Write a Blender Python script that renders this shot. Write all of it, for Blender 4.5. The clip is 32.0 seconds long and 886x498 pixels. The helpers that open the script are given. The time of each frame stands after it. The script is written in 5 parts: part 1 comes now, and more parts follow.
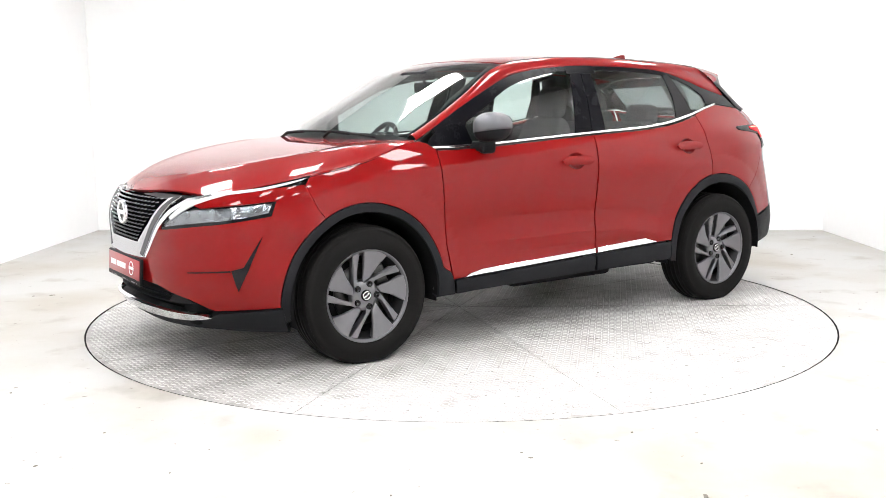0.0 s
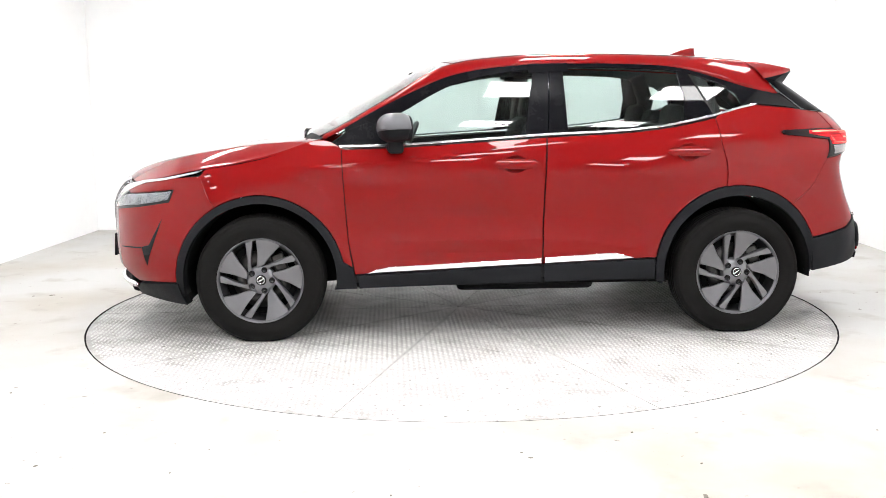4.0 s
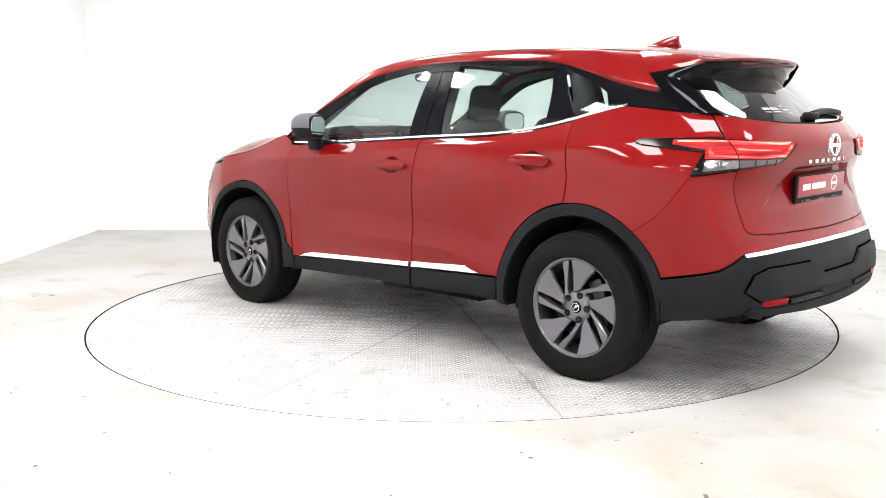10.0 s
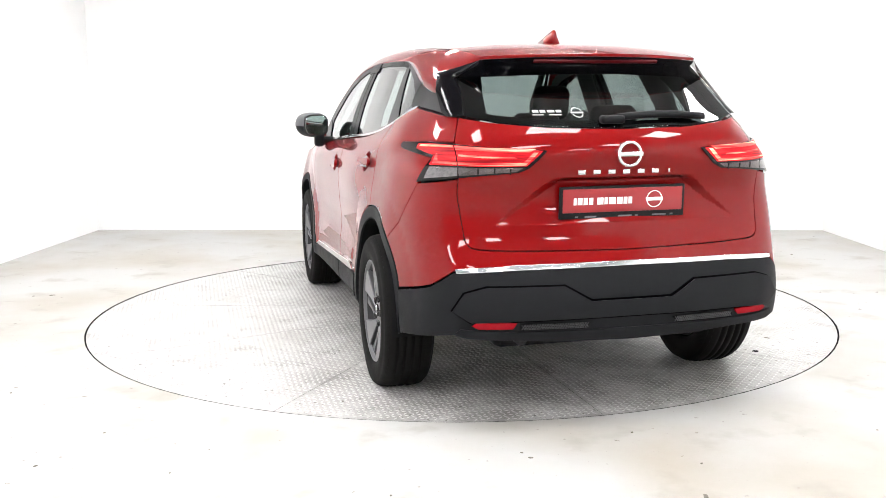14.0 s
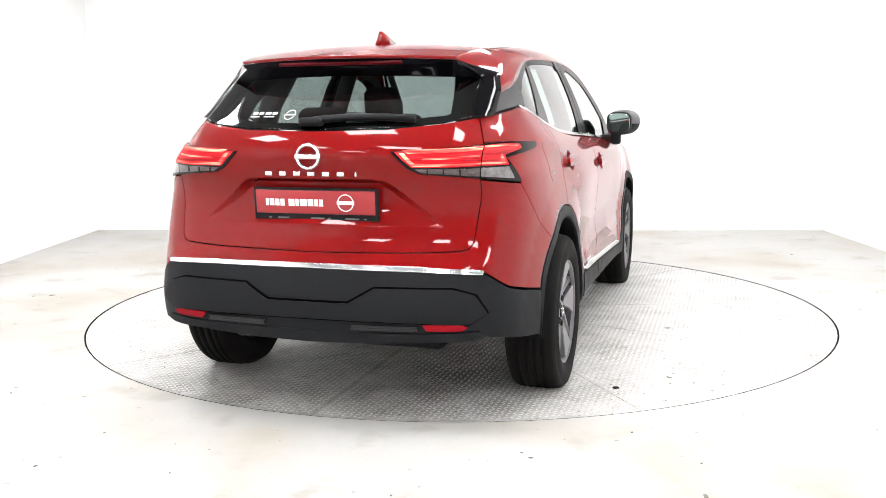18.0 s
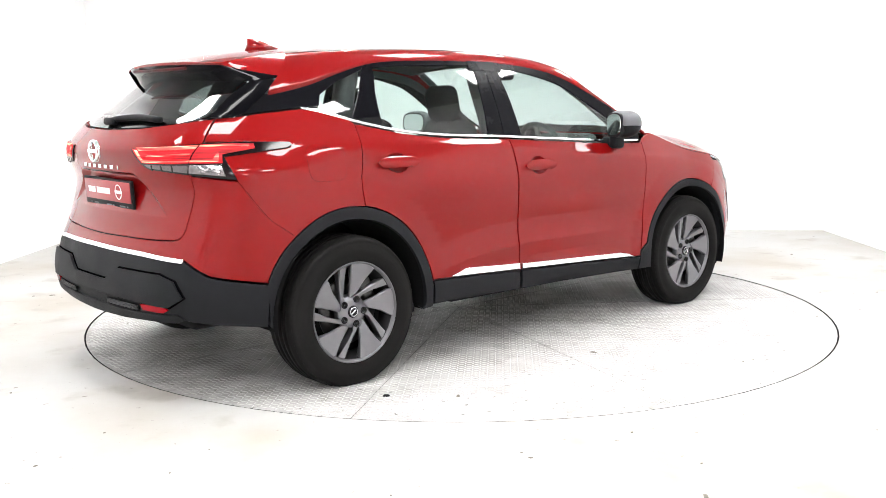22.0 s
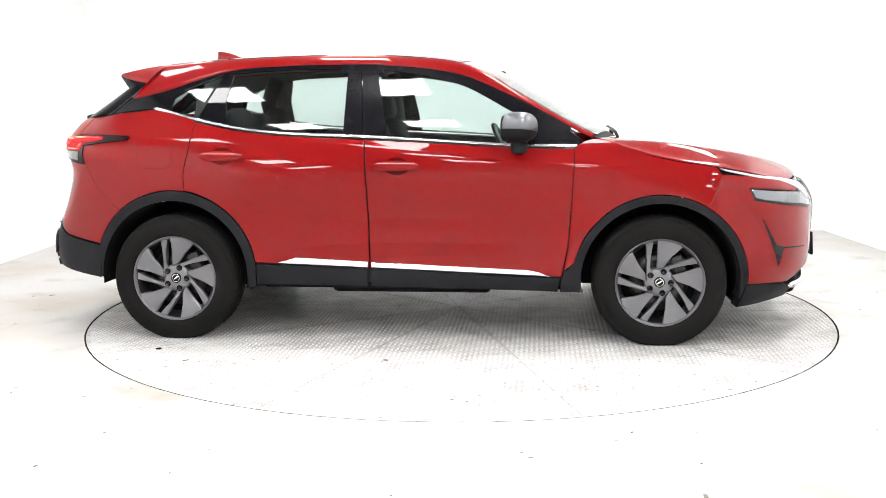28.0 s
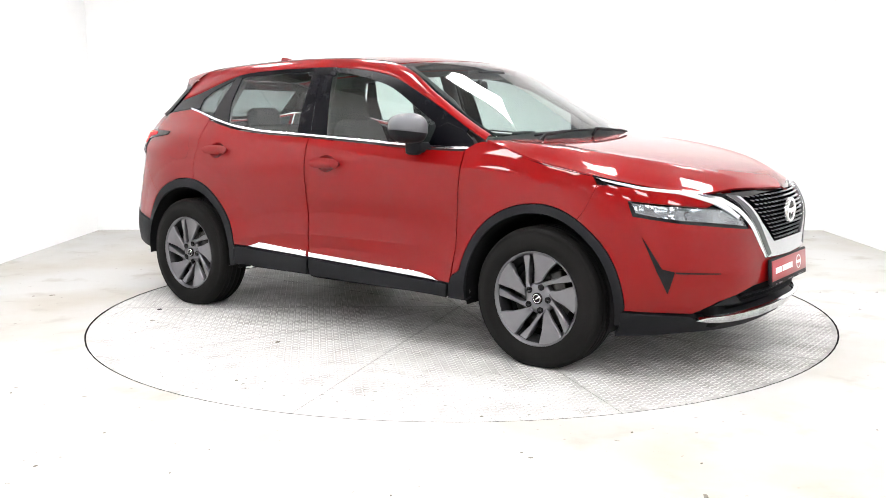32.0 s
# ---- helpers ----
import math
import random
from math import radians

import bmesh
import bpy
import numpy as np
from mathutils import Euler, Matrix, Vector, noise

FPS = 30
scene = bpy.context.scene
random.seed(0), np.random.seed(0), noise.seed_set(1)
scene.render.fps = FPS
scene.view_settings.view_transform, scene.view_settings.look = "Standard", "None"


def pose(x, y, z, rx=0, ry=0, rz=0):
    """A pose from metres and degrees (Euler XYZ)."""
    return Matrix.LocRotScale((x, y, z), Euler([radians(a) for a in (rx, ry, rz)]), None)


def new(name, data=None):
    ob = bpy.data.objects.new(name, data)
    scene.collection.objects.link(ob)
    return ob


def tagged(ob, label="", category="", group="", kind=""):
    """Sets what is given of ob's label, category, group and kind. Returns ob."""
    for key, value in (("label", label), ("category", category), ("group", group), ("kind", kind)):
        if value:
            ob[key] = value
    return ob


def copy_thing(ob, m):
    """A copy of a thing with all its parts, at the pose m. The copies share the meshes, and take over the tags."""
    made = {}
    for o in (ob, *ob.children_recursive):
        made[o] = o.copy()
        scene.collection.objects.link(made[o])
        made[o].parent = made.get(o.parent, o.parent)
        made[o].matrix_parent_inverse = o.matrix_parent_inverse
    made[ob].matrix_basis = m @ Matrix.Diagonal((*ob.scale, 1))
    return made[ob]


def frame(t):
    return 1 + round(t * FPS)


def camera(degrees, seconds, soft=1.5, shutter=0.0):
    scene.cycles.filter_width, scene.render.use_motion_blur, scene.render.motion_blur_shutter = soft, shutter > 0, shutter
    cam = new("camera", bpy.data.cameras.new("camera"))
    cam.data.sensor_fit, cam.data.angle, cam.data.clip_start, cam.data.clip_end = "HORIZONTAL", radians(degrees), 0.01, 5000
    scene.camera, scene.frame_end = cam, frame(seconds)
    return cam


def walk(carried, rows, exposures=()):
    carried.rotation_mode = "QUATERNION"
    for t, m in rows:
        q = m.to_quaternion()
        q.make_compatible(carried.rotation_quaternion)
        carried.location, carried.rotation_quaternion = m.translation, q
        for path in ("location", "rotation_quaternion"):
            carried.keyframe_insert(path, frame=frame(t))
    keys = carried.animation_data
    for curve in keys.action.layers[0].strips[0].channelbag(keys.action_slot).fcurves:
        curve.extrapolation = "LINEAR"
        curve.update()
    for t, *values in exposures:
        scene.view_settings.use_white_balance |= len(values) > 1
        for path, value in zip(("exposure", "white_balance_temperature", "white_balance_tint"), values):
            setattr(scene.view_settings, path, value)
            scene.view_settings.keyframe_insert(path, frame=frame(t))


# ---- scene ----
from mathutils import geometry

# The camera stands still; the turntable and the car on it turn.
cam = camera(50.14, 32.0, soft=0.8)
STAND = Matrix.Translation((0, -6.0, 1.281)) @ pose(0, 0, 0, 0, 0, 0.962) @ pose(0, 0, 0, 90 - 8.586) @ pose(0, 0, 0, 0, 0, -0.479)
walk(cam, [(0, STAND), (32, STAND)], exposures=[(0, -0.03), (6, -0.03), (10, 0.02), (14, 0.0), (19, 0.10), (24, 0.16), (28, 0.14), (32, 0.04)])

# ---- light: the ceiling's lamps are built with the room; a faint world closes the rest ----
world = bpy.data.worlds.new("world")
scene.world = world
world.use_nodes = True
world.node_tree.nodes["Background"].inputs[0].default_value = (0.9, 0.95, 1, 1)
world.node_tree.nodes["Background"].inputs[1].default_value = 0.05
LAMP = 34.5


# ---- materials ----
def mat(name, color, rough=0.5, metal=0.0, coat=0.0, vary=0.06, scale=8.0, bump=0.0, bump_scale=60.0, coords="Object", **extra):
    """A principled material whose colour and roughness drift at two scales, with fine relief."""
    m = bpy.data.materials.new(name)
    m.use_nodes = True
    nt = m.node_tree
    b = nt.nodes["Principled BSDF"]
    tc = nt.nodes.new("ShaderNodeTexCoord")
    n1, n2 = nt.nodes.new("ShaderNodeTexNoise"), nt.nodes.new("ShaderNodeTexNoise")
    n1.inputs["Scale"].default_value, n2.inputs["Scale"].default_value = scale, scale * 9
    n1.inputs["Detail"].default_value = n2.inputs["Detail"].default_value = 4
    for n in (n1, n2):
        nt.links.new(tc.outputs[coords], n.inputs["Vector"])
    mix = nt.nodes.new("ShaderNodeMath")
    mix.operation = "MULTIPLY_ADD"
    mix.inputs[1].default_value = 0.35
    nt.links.new(n2.outputs[0], mix.inputs[0])
    nt.links.new(n1.outputs[0], mix.inputs[2])
    ramp = nt.nodes.new("ShaderNodeValToRGB")
    ramp.color_ramp.elements[0].position, ramp.color_ramp.elements[1].position = 0.4, 0.95
    lo = [max(0, c * (1 - vary)) for c in color]
    hi = [min(1, c * (1 + vary)) for c in color]
    ramp.color_ramp.elements[0].color, ramp.color_ramp.elements[1].color = (*lo, 1), (*hi, 1)
    nt.links.new(mix.outputs[0], ramp.inputs[0])
    nt.links.new(ramp.outputs[0], b.inputs["Base Color"])
    rr = nt.nodes.new("ShaderNodeMapRange")
    rr.inputs[1].default_value, rr.inputs[2].default_value = 0.4, 0.95
    rr.inputs[3].default_value, rr.inputs[4].default_value = rough * 0.88, min(1, rough * 1.12)
    nt.links.new(mix.outputs[0], rr.inputs[0])
    nt.links.new(rr.outputs[0], b.inputs["Roughness"])
    b.inputs["Metallic"].default_value = metal
    b.inputs["Coat Weight"].default_value = coat
    b.inputs["Coat Roughness"].default_value = 0.02
    if bump:
        bn, nn = nt.nodes.new("ShaderNodeBump"), nt.nodes.new("ShaderNodeTexNoise")
        nn.inputs["Scale"].default_value, nn.inputs["Detail"].default_value = bump_scale, 3
        nt.links.new(tc.outputs[coords], nn.inputs["Vector"])
        bn.inputs["Strength"].default_value, bn.inputs["Distance"].default_value = bump, 0.002
        nt.links.new(nn.outputs[0], bn.inputs["Height"])
        nt.links.new(bn.outputs[0], b.inputs["Normal"])
    for k, v in extra.items():
        b.inputs[k.replace("_", " ")].default_value = v
    return m


def glass(name, tint, rough=0.0):
    """Thin tinted pane: clear body with a mirror coat by Fresnel."""
    m = bpy.data.materials.new(name)
    m.use_nodes = True
    nt = m.node_tree
    nt.nodes.remove(nt.nodes["Principled BSDF"])
    out = nt.nodes["Material Output"]
    tr, gl = nt.nodes.new("ShaderNodeBsdfTransparent"), nt.nodes.new("ShaderNodeBsdfGlossy")
    tr.inputs[0].default_value = (*tint, 1)
    gl.inputs["Roughness"].default_value = rough
    gl.inputs["Color"].default_value = (1, 1, 1, 1)
    fr, mx = nt.nodes.new("ShaderNodeLayerWeight"), nt.nodes.new("ShaderNodeMixShader")
    fr.inputs[0].default_value = 0.5
    pw, ml = nt.nodes.new("ShaderNodeMath"), nt.nodes.new("ShaderNodeMath")
    pw.operation, ml.operation = "POWER", "MULTIPLY_ADD"
    pw.inputs[1].default_value, ml.inputs[1].default_value, ml.inputs[2].default_value = 5.0, 0.971, 0.029
    nt.links.new(fr.outputs["Facing"], pw.inputs[0])
    nt.links.new(pw.outputs[0], ml.inputs[0])
    one, two = nt.nodes.new("ShaderNodeMath"), nt.nodes.new("ShaderNodeMath")
    one.operation, two.operation = "ADD", "DIVIDE"
    one.inputs[1].default_value = 1.0
    dbl = nt.nodes.new("ShaderNodeMath")
    dbl.operation, dbl.inputs[1].default_value = "MULTIPLY", 2.0
    nt.links.new(ml.outputs[0], one.inputs[0])
    nt.links.new(ml.outputs[0], dbl.inputs[0])
    nt.links.new(dbl.outputs[0], two.inputs[0])
    nt.links.new(one.outputs[0], two.inputs[1])
    nt.links.new(two.outputs[0], mx.inputs[0])
    nt.links.new(tr.outputs[0], mx.inputs[1])
    nt.links.new(gl.outputs[0], mx.inputs[2])
    nt.links.new(mx.outputs[0], out.inputs[0])
    return m


def glow(name, color, strength):
    m = bpy.data.materials.new(name)
    m.use_nodes = True
    b = m.node_tree.nodes["Principled BSDF"]
    b.inputs["Base Color"].default_value = (*[0.15 * c for c in color], 1)
    b.inputs["Specular IOR Level"].default_value = 0.2
    b.inputs["Emission Color"].default_value = (*color, 1)
    b.inputs["Emission Strength"].default_value = strength
    return m


def streaked_glow(name, stops):
    """A lit lens whose optics break the light into long streaks."""
    m = glow(name, (1, 0, 0), 1.0)
    nt = m.node_tree
    b = nt.nodes["Principled BSDF"]
    b.inputs["Base Color"].default_value = (0.12, 0.002, 0.004, 1)
    tc, mp, no, ra = (nt.nodes.new("ShaderNode" + k) for k in ("TexCoord", "Mapping", "TexNoise", "ValToRGB"))
    mp.inputs["Scale"].default_value = (4, 5, 70)
    no.inputs["Scale"].default_value, no.inputs["Detail"].default_value = 1.0, 3
    nt.links.new(tc.outputs["Object"], mp.inputs["Vector"])
    nt.links.new(mp.outputs[0], no.inputs["Vector"])
    nt.links.new(no.outputs[0], ra.inputs[0])
    ra.color_ramp.elements.new(stops[1][0])
    for el, (at, c) in zip(ra.color_ramp.elements, stops):
        el.position, el.color = at, (*c, 1)
    nt.links.new(ra.outputs[0], b.inputs["Emission Color"])
    return m


def stains(m, layers):
    """Blotches over a material's colour: rows of noise scale, low, high, colour, amount."""
    nt = m.node_tree
    b = nt.nodes["Principled BSDF"]
    base = b.inputs["Base Color"].links[0].from_socket
    tc = nt.nodes.new("ShaderNodeTexCoord")
    for size, lo, hi, color, amount in layers:
        no, ra, mx = nt.nodes.new("ShaderNodeTexNoise"), nt.nodes.new("ShaderNodeMapRange"), nt.nodes.new("ShaderNodeMix")
        no.inputs["Scale"].default_value, no.inputs["Detail"].default_value = size, 6
        nt.links.new(tc.outputs["Object"], no.inputs["Vector"])
        ra.inputs[1].default_value, ra.inputs[2].default_value, ra.inputs[4].default_value = lo, hi, amount
        nt.links.new(no.outputs[0], ra.inputs[0])
        mx.data_type = "RGBA"
        nt.links.new(ra.outputs[0], mx.inputs["Factor"])
        nt.links.new(base, mx.inputs["A"])
        mx.inputs["B"].default_value = (*color, 1)
        base = mx.outputs["Result"]
    nt.links.new(base, b.inputs["Base Color"])
    return m


PAINT = mat("red_metallic_paint", (0.188, 0.0014, 0.0020), rough=0.42, metal=0.15, coat=1.0, vary=0.03, scale=3, Specular_IOR_Level=0.04, Coat_IOR=1.335)
CLAD = mat("black_grained_plastic", (0.0072, 0.0078, 0.0096), rough=0.55, vary=0.15, bump=0.2, bump_scale=400, Specular_IOR_Level=0.16)
DARK = mat("underbody_black", (0.008, 0.008, 0.009), rough=0.85, vary=0.2, Specular_IOR_Level=0.1)
PIANO = mat("gloss_black_trim", (0.0035, 0.0035, 0.005), rough=0.04, vary=0.1, Specular_IOR_Level=0.26)
FILM = mat("satin_black_film", (0.0034, 0.0034, 0.0050), rough=0.26, vary=0.12, Specular_IOR_Level=0.07)
FIN = mat("black_fin_trim", (0.003, 0.003, 0.004), rough=0.10, vary=0.1, Specular_IOR_Level=0.10)
CHROME = mat("satin_chrome", (0.86, 0.87, 0.88), rough=0.12, metal=1.0, vary=0.03)
SILVER = mat("silver_paint", (0.115, 0.117, 0.127), rough=0.4, metal=0.6, coat=0.25, vary=0.03)
ALLOY = mat("grey_alloy", (0.165, 0.165, 0.177), rough=0.34, metal=0.75, coat=0.4, vary=0.06, scale=20)
RIM = mat("rim_edge", (0.135, 0.135, 0.145), rough=0.4, metal=0.7, vary=0.1, scale=20)
ALLOY_DARK = mat("dark_alloy", (0.016, 0.016, 0.018), rough=0.4, metal=0.5, vary=0.1, scale=20)
SATIN = mat("dark_satin_metal", (0.10, 0.103, 0.108), rough=0.35, metal=0.8, vary=0.05)
SILVER_SATIN = mat("satin_silver", (0.52, 0.53, 0.54), rough=0.25, metal=1.0, vary=0.05)
GRILLE = mat("grille_bars", (0.19, 0.191, 0.197), rough=0.3, metal=0.6, vary=0.1, scale=20)
VENT = mat("vent_plastic", (0.03, 0.031, 0.034), rough=0.5, vary=0.15)
STEEL = mat("brake_steel", (0.055, 0.054, 0.053), rough=0.35, metal=1.0, vary=0.2, scale=30)
RUBBER = mat("tyre_rubber", (0.0058, 0.0055, 0.0054), rough=0.8, vary=0.4, scale=14, bump=0.2, bump_scale=180, Specular_IOR_Level=0.15)
SEAT = mat("dark_cloth", (0.0115, 0.012, 0.013), rough=0.9, vary=0.2, scale=30, bump=0.3, bump_scale=500)
WHEEL_GRIP = mat("steering_leather", (0.05, 0.05, 0.054), rough=0.5, vary=0.15)
TRIM = mat("grey_cabin_plastic", (0.021, 0.0215, 0.023), rough=0.7, vary=0.15)
LINING = mat("grey_headlining", (0.065, 0.065, 0.064), rough=0.95, vary=0.05)
GLASS = glass("tinted_green_glass", (0.71, 0.80, 0.775))
GLASS_DARK = glass("privacy_glass", (0.28, 0.325, 0.32))
CLEAR = glass("clear_lens", (0.93, 0.94, 0.95))
MIRROR = mat("mirror_glass", (0.50, 0.53, 0.535), rough=0.02, metal=1.0, vary=0.01)
LAMP_RED = streaked_glow("lit_red_lamp", ((0.36, (0.24, 0.001, 0.005)), (0.54, (0.85, 0.003, 0.015)), (0.76, (1.4, 0.07, 0.07))))
LAMP_AMBER = streaked_glow("lit_pink_bar", ((0.38, (1.0, 0.015, 0.03)), (0.53, (1.7, 0.22, 0.17)), (0.70, (2.3, 1.45, 0.95))))
LENS_RED = mat("red_lens", (0.26, 0.004, 0.010), rough=0.2, Specular_IOR_Level=0.15, vary=0.05)
BRAKE_LENS = mat("dark_red_lens", (0.06, 0.002, 0.004), rough=0.3, Specular_IOR_Level=0.1, vary=0.05)
LENS_SMOKE = mat("smoked_lens", (0.006, 0.003, 0.004), rough=0.12, vary=0.1, Specular_IOR_Level=0.25)
REFLECTOR = mat("lamp_reflector", (0.24, 0.25, 0.265), rough=0.18, metal=1.0, vary=0.5, scale=14, coat=0.3, bump=0.6, bump_scale=18)
SPARKLE = mat("clear_lamp_optics", (0.17, 0.16, 0.165), rough=0.16, metal=0.9, vary=0.5, scale=40, coat=1.0, bump=1.0, bump_scale=60)
SMOKE_CLEAR = mat("smoked_clear_lens", (0.085, 0.068, 0.072), rough=0.16, metal=0.7, coat=1.0, vary=0.6, scale=16, bump=1.0, bump_scale=60)
# glossless black that stands in for shade in gaps and hollows
GAP_SHADE = mat("black_gap_shade", (0.0015, 0.0015, 0.002), rough=0.95, vary=0.1, Specular_IOR_Level=0.0)
DRL_LENS = mat("milky_lamp_lens", (0.54, 0.56, 0.58), rough=0.2, coat=1.0, vary=0.05)
PLATE_RED = mat("plate_red", (0.31, 0.010, 0.016), rough=0.3, coat=0.3, vary=0.02)
FADED_INK = mat("faded_white_ink", (0.40, 0.40, 0.40), rough=0.5, vary=0.05)
WHITE_INK = mat("white_ink", (0.85, 0.85, 0.85), rough=0.4, vary=0.02)


# ---- helpers for parts ----
def part(name, bm, material, parent, label="", smooth=True, m=None):
    me = bpy.data.meshes.new(name)
    if smooth:
        for f in bm.faces:
            f.smooth = True
    bm.to_mesh(me)
    bm.free()
    me.materials.append(material)
    ob = new(name, me)
    ob.parent = parent
    if m is not None:
        ob.matrix_basis = m
    return tagged(ob, label)


def empty(name, parent=None, m=None):
    ob = new(name)
    ob.empty_display_size = 0.1
    ob.parent = parent
    if m is not None:
        ob.matrix_basis = m
    return ob


def box(bm, c, size, m=None, bevel=0.0, segs=2):
    """A box with rounded edges, added to bm."""
    r = bmesh.ops.create_cube(bm, size=1.0, matrix=(m or Matrix()) @ Matrix.Translation(c) @ Matrix.Diagonal((*size, 1)))
    if bevel:
        es = list({e for v in r["verts"] for e in v.link_edges})
        bmesh.ops.bevel(bm, geom=es, offset=bevel, segments=segs, profile=0.5, affect="EDGES", clamp_overlap=True)
    return bm


def lathe(bm, profile, n=48, axis="y", m=None):
    """Turn a profile of (radius, offset) round the y axis."""
    m = m or Matrix()
    rings = []
    for k in range(n):
        a = 2 * math.pi * k / n
        rings.append([bm.verts.new(m @ Vector((r * math.cos(a), o, r * math.sin(a)))) for r, o in profile])
    for k in range(n):
        A, B = rings[k], rings[(k + 1) % n]
        for i in range(len(profile) - 1):
            bm.faces.new((A[i], A[i + 1], B[i + 1], B[i]))
    return bm


def rod(bm, pts, r, n=8):
    """A round bar along pts."""
    rings = []
    for i, p in enumerate(pts):
        p = Vector(p)
        d = (Vector(pts[min(i + 1, len(pts) - 1)]) - Vector(pts[max(i - 1, 0)])).normalized()
        a = d.orthogonal().normalized()
        b = d.cross(a)
        rings.append([bm.verts.new(p + r * (a * math.cos(2 * math.pi * k / n) + b * math.sin(2 * math.pi * k / n))) for k in range(n)])
    for A, B in zip(rings, rings[1:]):
        for k in range(n):
            bm.faces.new((A[k], A[(k + 1) % n], B[(k + 1) % n], B[k]))
    bm.faces.new(rings[0][::-1])
    bm.faces.new(rings[-1])
    return bm


def smooth_line(xs, ys, q):
    """Smooth curve through (xs, ys), read at q."""
    xs, ys = np.asarray(xs, float), np.asarray(ys, float)
    q = np.clip(np.asarray(q, float), xs[0], xs[-1])
    tail = (1,) * (ys.ndim - 1)
    hs = np.diff(xs).reshape(-1, *tail)
    d = np.diff(ys, axis=0) / hs
    m = np.concatenate([d[:1], (d[:-1] * hs[1:] + d[1:] * hs[:-1]) / (hs[1:] + hs[:-1]), d[-1:]])
    k = np.clip(np.searchsorted(xs, q, side="right") - 1, 0, len(xs) - 2)
    h = xs[k + 1] - xs[k]
    t = ((q - xs[k]) / h).reshape(q.shape + tail)
    h = h.reshape(q.shape + tail)
    return (2*t**3 - 3*t**2 + 1) * ys[k] + (t**3 - 2*t**2 + t) * h * m[k] + (3*t**2 - 2*t**3) * ys[k + 1] + (t**3 - t**2) * h * m[k + 1]


# ---- the body's form: half plan outlines from tail centre to nose centre, level by level ----
SIDE_X = (-1.65, -1.33, -0.80, -0.20, 0.40, 0.90, 1.33, 1.65)
LEVELS = {
    0.20: ((-2.08, 0), (-2.06, .30), (-2.00, .58), (-1.85, .745), (.825, .86, .855, .85, .85, .855, .865, .85), (1.86, .70), (2.04, .50), (2.13, .26), (2.16, 0)),
    0.33: ((-2.18, 0), (-2.16, .33), (-2.10, .63), (-1.94, .793), (.86, .885, .885, .882, .882, .885, .885, .875), (1.93, .755), (2.135, .54), (2.225, .28), (2.25, 0)),
    0.45: ((-2.205, 0), (-2.19, .34), (-2.13, .64), (-1.97, .80), (.864, .889, .884, .876, .876, .88, .889, .88), (1.95, .775), (2.16, .55), (2.245, .29), (2.265, 0)),
    0.60: ((-2.19, 0), (-2.17, .34), (-2.11, .64), (-1.97, .79), (.862, .883, .875, .862, .862, .872, .882, .875), (1.95, .775), (2.16, .55), (2.245, .29), (2.265, 0)),
    0.78: ((-2.12, 0), (-2.10, .34), (-2.04, .64), (-1.93, .79), (.865, .868, .885, .876, .876, .88, .862, .868), (1.93, .765), (2.14, .54), (2.225, .285), (2.25, 0)),
    0.93: ((-2.10, 0), (-2.08, .34), (-2.01, .64), (-1.90, .78), (.85, .864, .888, .878, .876, .872, .846, .835), (1.86, .73), (2.03, .52), (2.12, .27), (2.15, 0)),
    1.02: ((-2.13, 0), (-2.11, .33), (-2.04, .62), (-1.90, .765), (.835, .848, .862, .856, .852, .846, .815, .785), (1.78, .68), (1.92, .49), (2.00, .26), (2.03, 0)),
    1.10: ((-2.15, 0), (-2.12, .32), (-2.05, .59), (-1.88, .722), (.796, .827, .825, .821, .817, .809, .776, .705), (1.68, .60), (1.78, .44), (1.84, .23), (1.86, 0)),
    1.20: ((-2.09, 0), (-2.06, .30), (-1.98, .56), (-1.82, .677), (.728, .76, .76, .757, .75, .74, .70, .62), (1.56, .52), (1.64, .38), (1.68, .20), (1.70, 0)),
    1.30: ((-1.96, 0), (-1.93, .28), (-1.86, .52), (-1.73, .62), (.66, .69, .70, .70, .69, .68, .62, .54), (1.44, .44), (1.50, .32), (1.54, .17), (1.56, 0)),
}

ZL = np.array(sorted(LEVELS))
CAGE = np.array([[LEVELS[z][1], LEVELS[z][0], *LEVELS[z][1:4], *zip(SIDE_X, LEVELS[z][4]), *LEVELS[z][5:], LEVELS[z][-2]] for z in ZL])
CAGE[:, 0, 1] *= -1
CAGE[:, -1, 1] *= -1
NU = CAGE.shape[1]


def body(ab):
    """Points of the lower body at (u, z): u runs 0..15 from the tail's centre round the left flank to the nose's centre."""
    u, z = ab[:, 0] + 1, ab[:, 1]
    rows = smooth_line(ZL, CAGE, z)
    n = np.arange(len(u))
    m = np.zeros_like(rows)
    m[:, 1:-1] = (rows[:, 2:] - rows[:, :-2]) / 2
    k = np.clip(u.astype(int), 1, NU - 3)
    t = (u - k)[:, None]
    p = (2*t**3 - 3*t**2 + 1) * rows[n, k] + (t**3 - 2*t**2 + t) * m[n, k] + (3*t**2 - 2*t**3) * rows[n, k + 1] + (t**3 - t**2) * m[n, k + 1]
    p[:, 1] += relief(p[:, 0], z)
    return np.column_stack([p, z])


